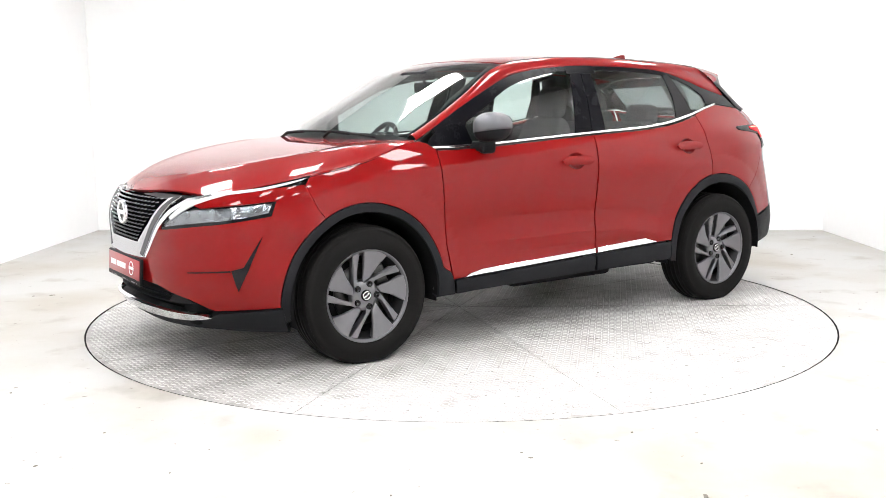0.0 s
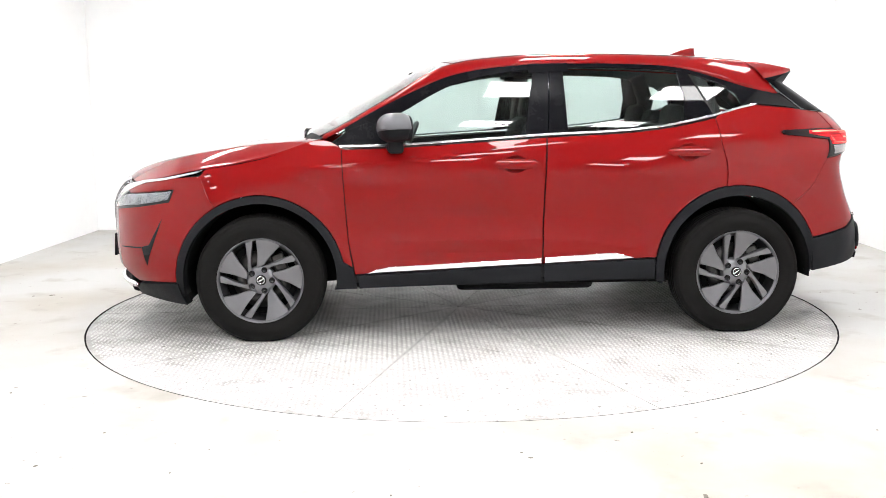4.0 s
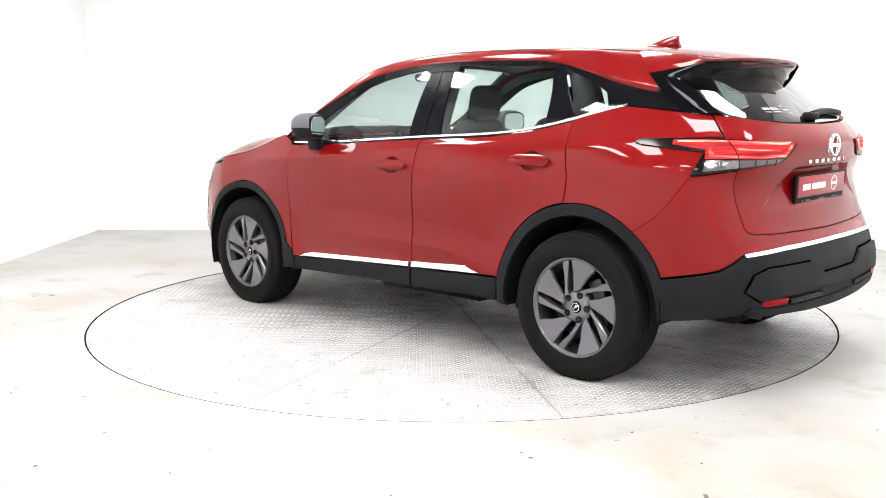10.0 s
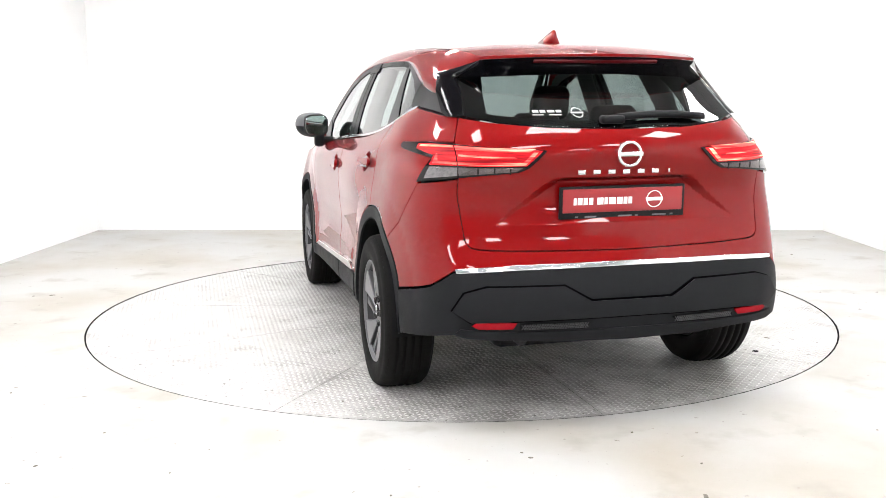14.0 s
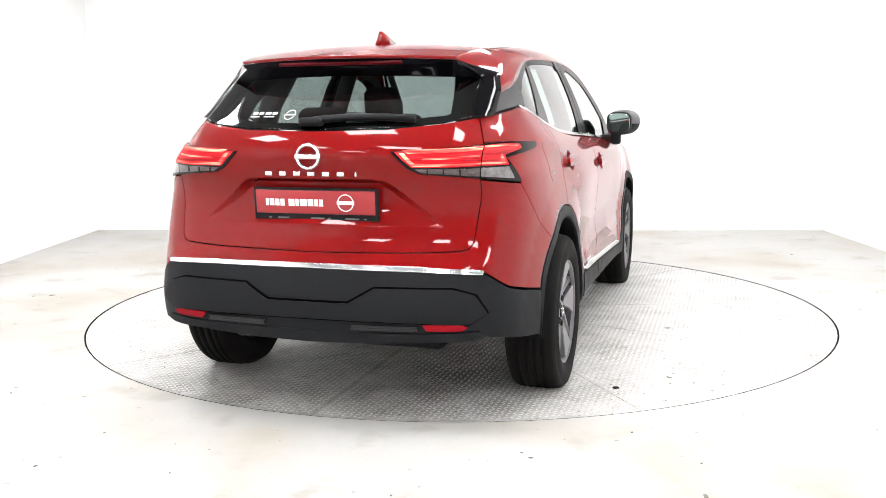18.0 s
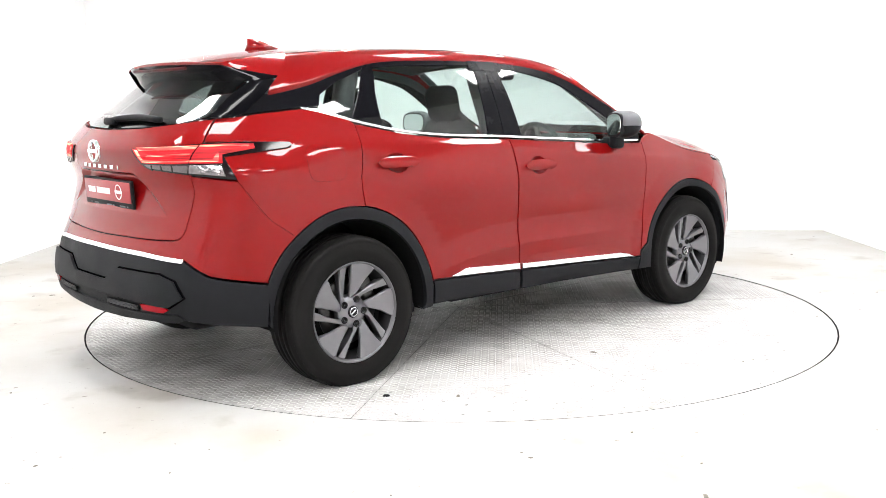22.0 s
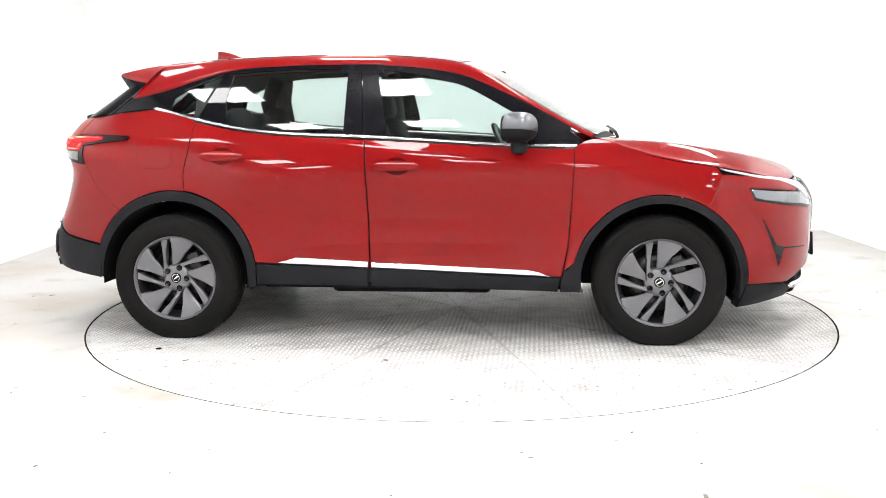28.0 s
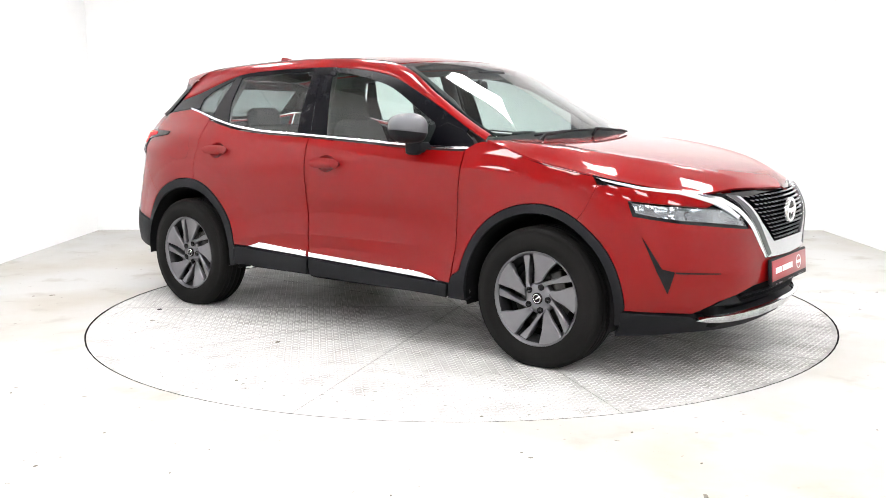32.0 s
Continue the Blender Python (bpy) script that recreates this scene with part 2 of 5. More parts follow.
def relief(x, z):
    """How far the flank stands out: flared wheel arches, and the shoulder's crease from the wing to the rear door."""
    r = np.minimum(np.hypot(x - 1.3325, z - .345), np.hypot(x + 1.3325, z - .36))
    flare = .012 * np.clip((.595 - r) / .115, 0, 1)
    zc = np.interp(x, (-.9, -.3, 0, .3, .6, .9, 1.3), (1.10, 1.072, 1.04, 1.012, .987, .966, .945))
    ridge = 1 / (1 + ((z - zc) / np.where(z > zc, .022, .05)) ** 2)
    return flare + .0055 * ridge * np.clip((x + .95) / .5, 0, 1) * np.clip((1.45 - x) / .4, 0, 1)


UD = np.linspace(0, 15, 301)


def ring(z):
    return body(np.column_stack([UD, np.full(301, z)]))


def ux(x, z):
    d = ring(z)
    return float(np.interp(x, d[50:262, 0], UD[50:262]))


def uf(y, z):
    d = ring(z)
    return float(np.interp(-y, -d[210:, 1], UD[210:]))


def ur(y, z):
    d = ring(z)
    return float(np.interp(y, d[:90, 1], UD[:90]))


def flank(pts):
    return [(ux(x, z), z) for x, z in pts]


def nose(pts):
    return [(uf(y, z), z) for y, z in pts]


def tail(pts):
    return [(ur(y, z), z) for y, z in pts]


def cabin(ab):
    x, z = ab[:, 0], ab[:, 1]
    d = z - 1.126
    y = smooth_line((-2.0, -1.75, -1.47, -1.06, -0.27, 0.4, 0.9, 1.1), (.642, .692, .740, .768, .795, .793, .782, .77), x) - 0.225 * d - 0.417 * d * np.abs(d)
    return np.column_stack([x, y, z])


def top_edge(x):
    return smooth_line((-2.0, -1.75, -1.5, -1.0, -0.3, 0.2, 0.6, 0.9, 1.05, 1.2), (.45, .495, .53, .555, .572, .590, .685, .726, .738, .745), x)


def roof(ab):
    """Roof and windscreen at (x, eta), eta -1..1 from edge to edge."""
    x, e = ab[:, 0], ab[:, 1]
    zc = smooth_line((-2.0, -1.85, -1.6, -1.2, -0.8, -0.4, 0.0, 0.2, 0.36, 0.6, 0.9, 1.25), (1.455, 1.490, 1.540, 1.577, 1.594, 1.597, 1.585, 1.566, 1.53, 1.415, 1.255, 1.065), x)
    drop = smooth_line((-2.0, -1.0, 0.0, 0.3, 0.6, 0.9, 1.2), (.03, .03, .032, .042, .075, .085, .06), x)
    return np.column_stack([x, e * top_edge(x), zc - drop * np.abs(e) ** 2.2])


def rail_low(x):
    return smooth_line((-1.66, -1.4, -1.23, -1.065, -.74, -.39, -.10, .085, .27, .52, .70, .86, 1.0), (1.325, 1.383, 1.437, 1.482, 1.509, 1.512, 1.503, 1.484, 1.447, 1.342, 1.254, 1.165, 1.090), x)


def belt(x):
    """Height of the window's lower line."""
    return smooth_line((-1.9, -1.474, -1.194, -0.95, -.80, -.273, .158, .53, .90, 1.1), (1.235, 1.278, 1.212, 1.165, 1.148, 1.120, 1.096, 1.074, 1.066, 1.066), x)


BON_X = (0.98, 1.04, 1.10, 1.18, 1.28, 1.4, 1.6, 1.8, 2.0, 2.15, 2.26)
BON_EDGE_Z = (1.112, 1.096, 1.076, 1.048, 1.019, 0.993, 0.960, 0.92, 0.876, 0.852, 0.84)


def bonnet_edge(x):
    return smooth_line(BON_X, BON_EDGE_Z, x)


def bonnet(ab):
    """Bonnet at (x, eta)."""
    x, e = ab[:, 0], ab[:, 1]
    ye = np.interp(x, BON_TAB[:, 0], BON_TAB[:, 1])
    ze = bonnet_edge(x)
    zc = smooth_line((0.95, 1.15, 1.4, 1.63, 1.85, 2.0, 2.12, 2.2, 2.26), (1.12, 1.10, 1.075, 1.042, 1.002, 0.966, 0.924, 0.876, 0.842), x)
    power = np.interp(x, (1.0, 1.8, 2.06, 2.25), (8.0, 7.0, 3.0, 2.5))
    a = np.abs(e)
    ef = np.interp(x, (1.1, 1.5, 1.9, 2.15), (.90, .79, .64, .48))
    ridge = 0.005 * np.exp(-((a - ef) / 0.07) ** 2) * np.clip((2.2 - x) / 0.5, 0, 1) * np.clip((x - 1.05) / .2, 0, 1)
    q = np.clip((a - ef) / (1 - ef), 0, 1)
    fold = np.where(a < ef, 1 - .08 * (a / ef) ** 2, .92 * (1 - .45 * q - .55 * q ** 2))
    w = np.interp(x, (1.04, 1.3, 1.95, 2.17), (0, 1, 1, 0))
    return np.column_stack([x, e * ye, ze + (zc - ze) * ((1 - w) * (1 - a ** power) + w * fold) + ridge])


def bon_table():
    rows = []
    for x in np.linspace(0.95, 2.26, 40):
        z = float(bonnet_edge(x))
        d = ring(z)
        y = np.interp(x, d[150:, 0], d[150:, 1]) if x < d[-1, 0] else 0.0
        rows.append((x, y))
    return np.array(rows)


BON_TAB = bon_table()


def hatch_glass(ab):
    """Rear screen at (y, z)."""
    y, z = ab[:, 0], ab[:, 1]
    x = smooth_line((1.15, 1.2, 1.3, 1.4, 1.48, 1.56), (-2.115, -2.06, -1.915, -1.765, -1.64, -1.52), z) + 0.17 * np.abs(y) ** 2 + 0.35 * np.abs(y) ** 4
    return np.column_stack([x, y, z])


def normals(f, ab, eps=1e-3):
    du, dv = np.array([eps, 0]), np.array([0, eps])
    a, b = f(ab + du) - f(ab - du), f(ab + dv) - f(ab - dv)
    n = np.cross(a, b)
    n /= np.maximum(np.linalg.norm(n, axis=1), 1e-9)[:, None]
    p = f(ab)
    out = p - np.column_stack([np.clip(p[:, 0], -1.2, 1.2) * 0.8, 0 * p[:, 0], np.full(len(p), 0.75)])
    n *= np.where((n * out).sum(1) < 0, -1, 1)[:, None]
    return p, n


def fill(outline, da, db, fine=()):
    """Triangles of a flat outline with a grid of inner points; fine adds denser patches (a, b, ra, rb, n)."""
    pts = []
    n = len(outline)
    for k in range(n):
        p, q = np.array(outline[k], float), np.array(outline[(k + 1) % n], float)
        d = (q - p) / (da, db)
        m = max(1, int(math.ceil(np.hypot(*d) / 1.0)))
        if np.hypot(*d) < 1e-4:
            continue
        pts += [tuple(p + (q - p) * i / m) for i in range(m)]
    P = np.array(pts) / (da, db)
    A, B = P, np.roll(P, -1, 0)
    lo, hi = P.min(0), P.max(0)
    gx, gy = np.meshgrid(np.arange(math.floor(lo[0]), hi[0] + 1) + .17, np.arange(math.floor(lo[1]), hi[1] + 1) + .13)
    G = np.column_stack([gx.ravel(), gy.ravel()])
    for a, b, ra, rb, m in fine:
        t = np.linspace(-1, 1, m)
        fx, fy = np.meshgrid(a / da + ra / da * t, b / db + rb / db * t)
        G = np.concatenate([G[(np.abs(G[:, 0] - a / da) > ra / da * 1.05) | (np.abs(G[:, 1] - b / db) > rb / db * 1.05)], np.column_stack([fx.ravel() + 1e-4, fy.ravel() + 1e-4])])
    inside = np.zeros(len(G), bool)
    near = np.full(len(G), 1e9)
    for (x0, y0), (x1, y1) in zip(A, B):
        if abs(y1 - y0) > 1e-12:
            c = ((y0 > G[:, 1]) != (y1 > G[:, 1])) & (G[:, 0] < (x1 - x0) * (G[:, 1] - y0) / (y1 - y0) + x0)
            inside ^= c
        L = max((x1 - x0) ** 2 + (y1 - y0) ** 2, 1e-12)
        t = np.clip(((G[:, 0] - x0) * (x1 - x0) + (G[:, 1] - y0) * (y1 - y0)) / L, 0, 1)
        near = np.minimum(near, np.hypot(G[:, 0] - x0 - t * (x1 - x0), G[:, 1] - y0 - t * (y1 - y0)))
    G = G[inside & (near > (0.12 if fine else 0.3))]
    allp = [Vector(p) for p in np.concatenate([P, G])]
    v, e, f, *_ = geometry.delaunay_2d_cdt(allp, [], [list(range(len(P)))], 1, 1e-6)
    return np.array([tuple(q) for q in v]) * (da, db), [list(q) for q in f]


def panel(name, f, outlines, material, parent, sides=(1,), da=0.25, db=0.05, gap=0.0058, thick=0.02, lift=0.0, label="", bulge=None, fine=()):
    """A shell panel: outlines in the surface's own coordinates, mapped by f, set in by gap, with its edges folded inwards."""
    verts, norms, faces = [], [], []
    for outline in outlines:
        ab, tris = fill(outline, da, db, fine)
        if bulge is None:
            P, Nn = normals(f, ab)
        else:
            def shaped(q):
                p0, n0 = normals(f, q)
                return p0 + n0 * bulge(q)[:, None]
            P, Nn = normals(shaped, ab, 4e-4)
        if lift:
            P = P + Nn * lift
        flip = sum(np.dot(np.cross(P[q[1]] - P[q[0]], P[q[2]] - P[q[0]]), Nn[q[0]]) for q in tris) < 0
        if flip:
            tris = [q[::-1] for q in tris]
        count = {}
        for q in tris:
            for i in range(len(q)):
                count[(q[i], q[(i + 1) % len(q)])] = 1
        border = [e for e in count if (e[1], e[0]) not in count]
        mid = np.abs(P[:, 1]) < 1e-4
        if len(sides) == 2:
            border = [e for e in border if not (mid[e[0]] and mid[e[1]])]
        out = np.zeros_like(P)
        for i, j in border:
            o = np.cross(P[j] - P[i], Nn[i])
            o /= max(np.linalg.norm(o), 1e-9)
            out[i] += o
            out[j] += o
        if len(sides) == 2:
            out[mid, 1] = 0
        ln = np.linalg.norm(out, axis=1)
        on = ln > 1e-6
        out[on] /= ln[on][:, None]
        P = P - out * gap
        rim = [i for i in range(len(P)) if on[i]]
        at = {i: k for k, i in enumerate(rim)}
        r = min(0.003, thick * 0.3)
        R0, R1 = P[rim] + out[rim] * r * 0.7 - Nn[rim] * r * 0.7, P[rim] + out[rim] * r * 0.3 - Nn[rim] * thick
        nb, nr = len(P), len(rim)
        V = np.concatenate([P, R0, R0, R1])
        bevel_n = Nn[rim] + out[rim]
        bevel_n /= np.linalg.norm(bevel_n, axis=1)[:, None]
        NN = np.concatenate([Nn, bevel_n, out[rim], out[rim]])
        F = list(tris)
        for i, j in border:
            F.append((j, i, nb + at[i], nb + at[j]))
            F.append((nb + nr + at[j], nb + nr + at[i], nb + 2 * nr + at[i], nb + 2 * nr + at[j]))
        for s in sides:
            base = len(verts)
            sv = np.array([1, s, 1])
            verts.extend(V * sv)
            norms.extend(NN * sv)
            faces.extend([tuple(base + i for i in (q if s > 0 else q[::-1])) for q in F])
    me = bpy.data.meshes.new(name)
    me.from_pydata([tuple(v) for v in verts], [], faces)
    me.materials.append(material)
    me.shade_smooth()
    me.normals_split_custom_set_from_vertices([tuple(n) for n in norms])
    ob = new(name, me)
    ob.parent = parent
    return tagged(ob, label)


def arc(cx, cz, r, a0, a1, n=14, sx=1.0):
    return [(cx + sx * r * math.cos(radians(a0 + (a1 - a0) * k / n)), cz + r * math.sin(radians(a0 + (a1 - a0) * k / n))) for k in range(n + 1)]


# ---- the room ----
def slab(name, bm, material, label, category="", smooth=False):
    ob = part(name, bm, material, None, "", smooth)
    return tagged(ob, label, category or name.split("_")[0], kind="structure")


def wall(name, a, b, h, t, label):
    """An upright wall from a to b whose face lies on that line, its body to the right of it."""
    a, b = Vector((*a, 0)), Vector((*b, 0))
    d = (b - a).normalized()
    n = Vector((d.y, -d.x, 0))
    bm = bmesh.new()
    q = [a - d * t, b + d * t, b + d * t + n * t, a - d * t + n * t]
    lo, hi = [bm.verts.new(p) for p in q], [bm.verts.new(p + Vector((0, 0, h))) for p in q]
    bm.faces.new(lo[::-1])
    bm.faces.new(hi)
    for k in range(4):
        bm.faces.new((lo[k], lo[(k + 1) % 4], hi[(k + 1) % 4], hi[k]))
    return slab(name, bm, WALL, label, "wall")


WALL = mat("white_wall_paint", (0.90, 0.905, 0.91), rough=0.6, vary=0.02, scale=1.5, bump=0.05, bump_scale=90)
SKIRT = mat("skirting_paint", (0.82, 0.825, 0.83), rough=0.5, vary=0.03)
HEIGHT = 3.4
CORNERS = {"wall_north": ((3.85, 3.75), (-4.0, 4.15)), "wall_west": ((-4.0, 4.15), (-4.0, -9.0)), "wall_south": ((-4.0, -9.0), (3.85, -9.0)), "wall_east": ((3.85, -9.0), (3.85, 3.75))}
CEILING = mat("grey_ceiling_paint", (0.25, 0.255, 0.26), rough=0.8, vary=0.05, scale=1.0)
for key, (p, q) in CORNERS.items():
    ob = wall(key, q, p, HEIGHT, 0.15, "plain white painted studio wall")


for key, (p, q) in CORNERS.items():
    d = Vector((q[0] - p[0], q[1] - p[1], 0))
    n = Vector((d.y, -d.x, 0)).normalized()
    mid = Vector(((p[0] + q[0]) / 2, (p[1] + q[1]) / 2, 0))
    inner = -n if (mid - n).length < (mid + n).length else n
    bm = bmesh.new()
    box(bm, (0, 0, .055), (d.length - .03, .03, .11), bevel=.006)
    ob = slab("baseboard", bm, SKIRT, "white painted baseboard along the wall", "baseboard")
    ob.matrix_basis = Matrix.Translation(mid + inner * .016) @ pose(0, 0, 0, 0, 0, math.degrees(math.atan2(d.y, d.x)))


FLOOR = stains(mat("painted_concrete_floor", (0.470, 0.467, 0.458), rough=0.5, vary=0.05, scale=1.3, bump=0.12, bump_scale=35),
               ((0.9, 0.44, 0.66, (0.35, 0.31, 0.25), 0.68), (3.5, 0.58, 0.72, (0.30, 0.275, 0.24), 0.6), (24.0, 0.69, 0.73, (0.14, 0.12, 0.10), 0.8), (70.0, 0.70, 0.74, (0.2, 0.18, 0.16), 0.6)))


def tyre_tracks(m):
    """Two beige bands that cars have left on the way to the turntable."""
    nt = m.node_tree
    b = nt.nodes["Principled BSDF"]
    base = b.inputs["Base Color"].links[0].from_socket
    tc, xyz = nt.nodes.new("ShaderNodeTexCoord"), nt.nodes.new("ShaderNodeSeparateXYZ")
    nt.links.new(tc.outputs["Object"], xyz.inputs[0])

    def math_node(kind, a, c):
        n = nt.nodes.new("ShaderNodeMath")
        n.operation = kind
        for k, v in enumerate((a, c)):
            if v is None:
                continue
            if isinstance(v, (int, float)):
                n.inputs[k].default_value = v
            else:
                nt.links.new(v, n.inputs[k])
        return n.outputs[0]

    def ramp(v, lo, hi, out_lo, out_hi):
        n = nt.nodes.new("ShaderNodeMapRange")
        nt.links.new(v, n.inputs[0])
        for k, q in enumerate((lo, hi, out_lo, out_hi)):
            n.inputs[k + 1].default_value = q
        return n.outputs[0]

    off = math_node("ABSOLUTE", math_node("SUBTRACT", math_node("ABSOLUTE", xyz.outputs[0], None), .78), None)
    no = nt.nodes.new("ShaderNodeTexNoise")
    no.inputs["Scale"].default_value, no.inputs["Detail"].default_value = 2.6, 5
    nt.links.new(tc.outputs["Object"], no.inputs["Vector"])
    band = math_node("MULTIPLY", ramp(off, .02, .26, .5, 0), ramp(no.outputs[0], .34, .66, .25, 1))
    band = math_node("MULTIPLY", band, ramp(xyz.outputs[1], -2.35, -2.2, 1, 0))
    mx = nt.nodes.new("ShaderNodeMix")
    mx.data_type = "RGBA"
    nt.links.new(band, mx.inputs["Factor"])
    nt.links.new(base, mx.inputs["A"])
    mx.inputs["B"].default_value = (.36, .30, .22, 1)
    nt.links.new(mx.outputs["Result"], b.inputs["Base Color"])


tyre_tracks(FLOOR)
DISC_R = 2.262


def floor():
    """One sheet with a round pit for the turntable."""
    bm = bmesh.new()
    n = 96
    ring_v = [bm.verts.new(((DISC_R + 0.010) * math.cos(2 * math.pi * k / n), (DISC_R + 0.010) * math.sin(2 * math.pi * k / n), 0)) for k in range(n)]
    low = [bm.verts.new((v.co.x, v.co.y, -0.12)) for v in ring_v]
    far = []
    for k in range(n):
        a = 2 * math.pi * k / n
        c, s = math.cos(a), math.sin(a)
        far.append(bm.verts.new((c * 3.2, s * 3.2, 0)))
    for k in range(n):
        j = (k + 1) % n
        bm.faces.new((ring_v[k], far[k], far[j], ring_v[j]))
        bm.faces.new((low[k], ring_v[k], ring_v[j], low[j])).material_index = 1
    bm.faces.new([v for v in low]).material_index = 1
    edge = []
    for k in range(n):
        a = 2 * math.pi * k / n
        c, s = math.cos(a), math.sin(a)
        t = min((4.2 / abs(c)) if abs(c) > 1e-6 else 1e9, ((4.4 if s > 0 else 9.2) / abs(s)) if abs(s) > 1e-6 else 1e9)
        edge.append(bm.verts.new((c * t, s * t, 0)))
    for k in range(n):
        j = (k + 1) % n
        bm.faces.new((far[k], edge[k], edge[j], far[j]))
    ob = slab("floor", bm, FLOOR, "white painted concrete floor with worn beige stains and specks", "floor")
    ob.data.materials.append(DARK)
    return ob


floor()


def ceiling():
    bm = bmesh.new()
    box(bm, (0, -2.4, HEIGHT + 0.05), (8.6, 13.8, 0.1))
    slab("ceiling", bm, CEILING, "plain light grey ceiling", "ceiling")


ceiling()
PANEL_GLOW = glow("lit_panel_diffuser", (1.0, 0.99, 0.98), LAMP)


def ceiling_light():
    ob = empty("ceiling_light")
    tagged(ob, "lit white square ceiling panel lamp", "ceiling light", "ceiling panel lamps")
    bm = bmesh.new()
    for c, d in (((0, 0.31, 0), (0.64, 0.02, 0.05)), ((0, -0.31, 0), (0.64, 0.02, 0.05)), ((0.31, 0, 0), (0.02, 0.60, 0.05)), ((-0.31, 0, 0), (0.02, 0.60, 0.05))):
        box(bm, c, d)
    part("frame", bm, WALL, ob, smooth=False)
    bm = bmesh.new()
    box(bm, (0, 0, 0.0), (0.60, 0.60, 0.03))
    part("diffuser", bm, PANEL_GLOW, ob, smooth=False)
    return ob


first = ceiling_light()
LAMP_X = (-2.66, -0.90, 0.86, 2.62)
LAMP_Y = [1.75 - 2.10 * k for k in range(5)]
first.matrix_basis = pose(LAMP_X[0], LAMP_Y[0], HEIGHT - 0.03)
for ix, x in enumerate(LAMP_X):
    for iy, y in enumerate(LAMP_Y):
        if ix or iy:
            copy_thing(first, pose(x, y, HEIGHT - 0.03))

# ---- the turntable: ten sector plates of checker plate ----
turntable = empty("turntable")
tagged(turntable, "round turntable of white-painted checker plate, worn and scuffed", "turntable")
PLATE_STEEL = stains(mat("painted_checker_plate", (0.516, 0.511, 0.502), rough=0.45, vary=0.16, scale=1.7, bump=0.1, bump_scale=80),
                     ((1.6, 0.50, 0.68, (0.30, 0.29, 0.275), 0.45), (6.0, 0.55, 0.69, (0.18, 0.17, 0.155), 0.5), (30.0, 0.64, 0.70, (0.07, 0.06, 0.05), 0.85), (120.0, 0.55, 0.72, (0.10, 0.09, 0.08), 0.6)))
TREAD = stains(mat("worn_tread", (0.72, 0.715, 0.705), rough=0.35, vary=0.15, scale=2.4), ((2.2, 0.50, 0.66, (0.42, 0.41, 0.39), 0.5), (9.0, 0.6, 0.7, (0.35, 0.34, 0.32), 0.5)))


def dirt_and_shade(m, color, amount):
    """Drive-on grime along the deck's middle, with shade under the car painted in."""
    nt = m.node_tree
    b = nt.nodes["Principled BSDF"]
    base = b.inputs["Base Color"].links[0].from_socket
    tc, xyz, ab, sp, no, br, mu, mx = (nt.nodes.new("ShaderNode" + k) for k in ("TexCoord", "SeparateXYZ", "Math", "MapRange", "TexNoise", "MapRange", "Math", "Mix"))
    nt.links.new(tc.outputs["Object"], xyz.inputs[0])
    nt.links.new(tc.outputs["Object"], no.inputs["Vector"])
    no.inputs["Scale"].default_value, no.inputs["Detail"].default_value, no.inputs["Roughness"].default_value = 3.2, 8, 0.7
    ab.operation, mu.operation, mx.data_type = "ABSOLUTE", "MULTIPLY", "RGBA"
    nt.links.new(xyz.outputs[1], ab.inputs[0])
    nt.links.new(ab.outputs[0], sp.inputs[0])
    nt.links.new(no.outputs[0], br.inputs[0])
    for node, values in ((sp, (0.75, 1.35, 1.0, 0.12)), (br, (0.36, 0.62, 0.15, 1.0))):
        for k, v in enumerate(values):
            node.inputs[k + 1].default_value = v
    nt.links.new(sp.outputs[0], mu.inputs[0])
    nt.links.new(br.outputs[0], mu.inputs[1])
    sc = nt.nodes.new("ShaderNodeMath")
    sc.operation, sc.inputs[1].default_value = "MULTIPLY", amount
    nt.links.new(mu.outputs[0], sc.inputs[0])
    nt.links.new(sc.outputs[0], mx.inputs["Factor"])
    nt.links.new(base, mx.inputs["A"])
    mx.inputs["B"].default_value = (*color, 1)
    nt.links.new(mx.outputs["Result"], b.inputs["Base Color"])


dirt_and_shade(PLATE_STEEL, (0.12, 0.112, 0.10), 0.72)
dirt_and_shade(TREAD, (0.34, 0.33, 0.31), 0.5)
bm = bmesh.new()
lathe(bm, [(0.001, -.012), (DISC_R - .012, -.012), (DISC_R - .004, -.014), (DISC_R - .004, -.10)], 128, m=pose(0, 0, 0, 90))
bmesh.ops.recalc_face_normals(bm, faces=bm.faces[:])
part("deck_frame", bm, DARK, turntable, "dark steel deck below the plates", smooth=False)
for k in range(10):
    bm = bmesh.new()
    a0, a1 = radians(36 * k), radians(36 * k + 36)
    gap = .0008
    ins = Vector((math.cos((a0 + a1) / 2), math.sin((a0 + a1) / 2), 0)) * (gap / math.sin((a1 - a0) / 2))
    rim = [Vector((math.cos(a), math.sin(a), 0)) * DISC_R for a in np.linspace(a0 + gap / DISC_R, a1 - gap / DISC_R, 15)]
    topv = [bm.verts.new(v + Vector((0, 0, -.002))) for v in [ins] + rim]
    lowv = [bm.verts.new(v + Vector((0, 0, -.011))) for v in [ins] + rim]
    bm.faces.new(topv)
    for i in range(len(topv)):
        j = (i + 1) % len(topv)
        bm.faces.new((topv[j], topv[i], lowv[i], lowv[j])).material_index = 1
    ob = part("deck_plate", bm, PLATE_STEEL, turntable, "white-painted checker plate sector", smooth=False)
    ob.data.materials.append(DARK)


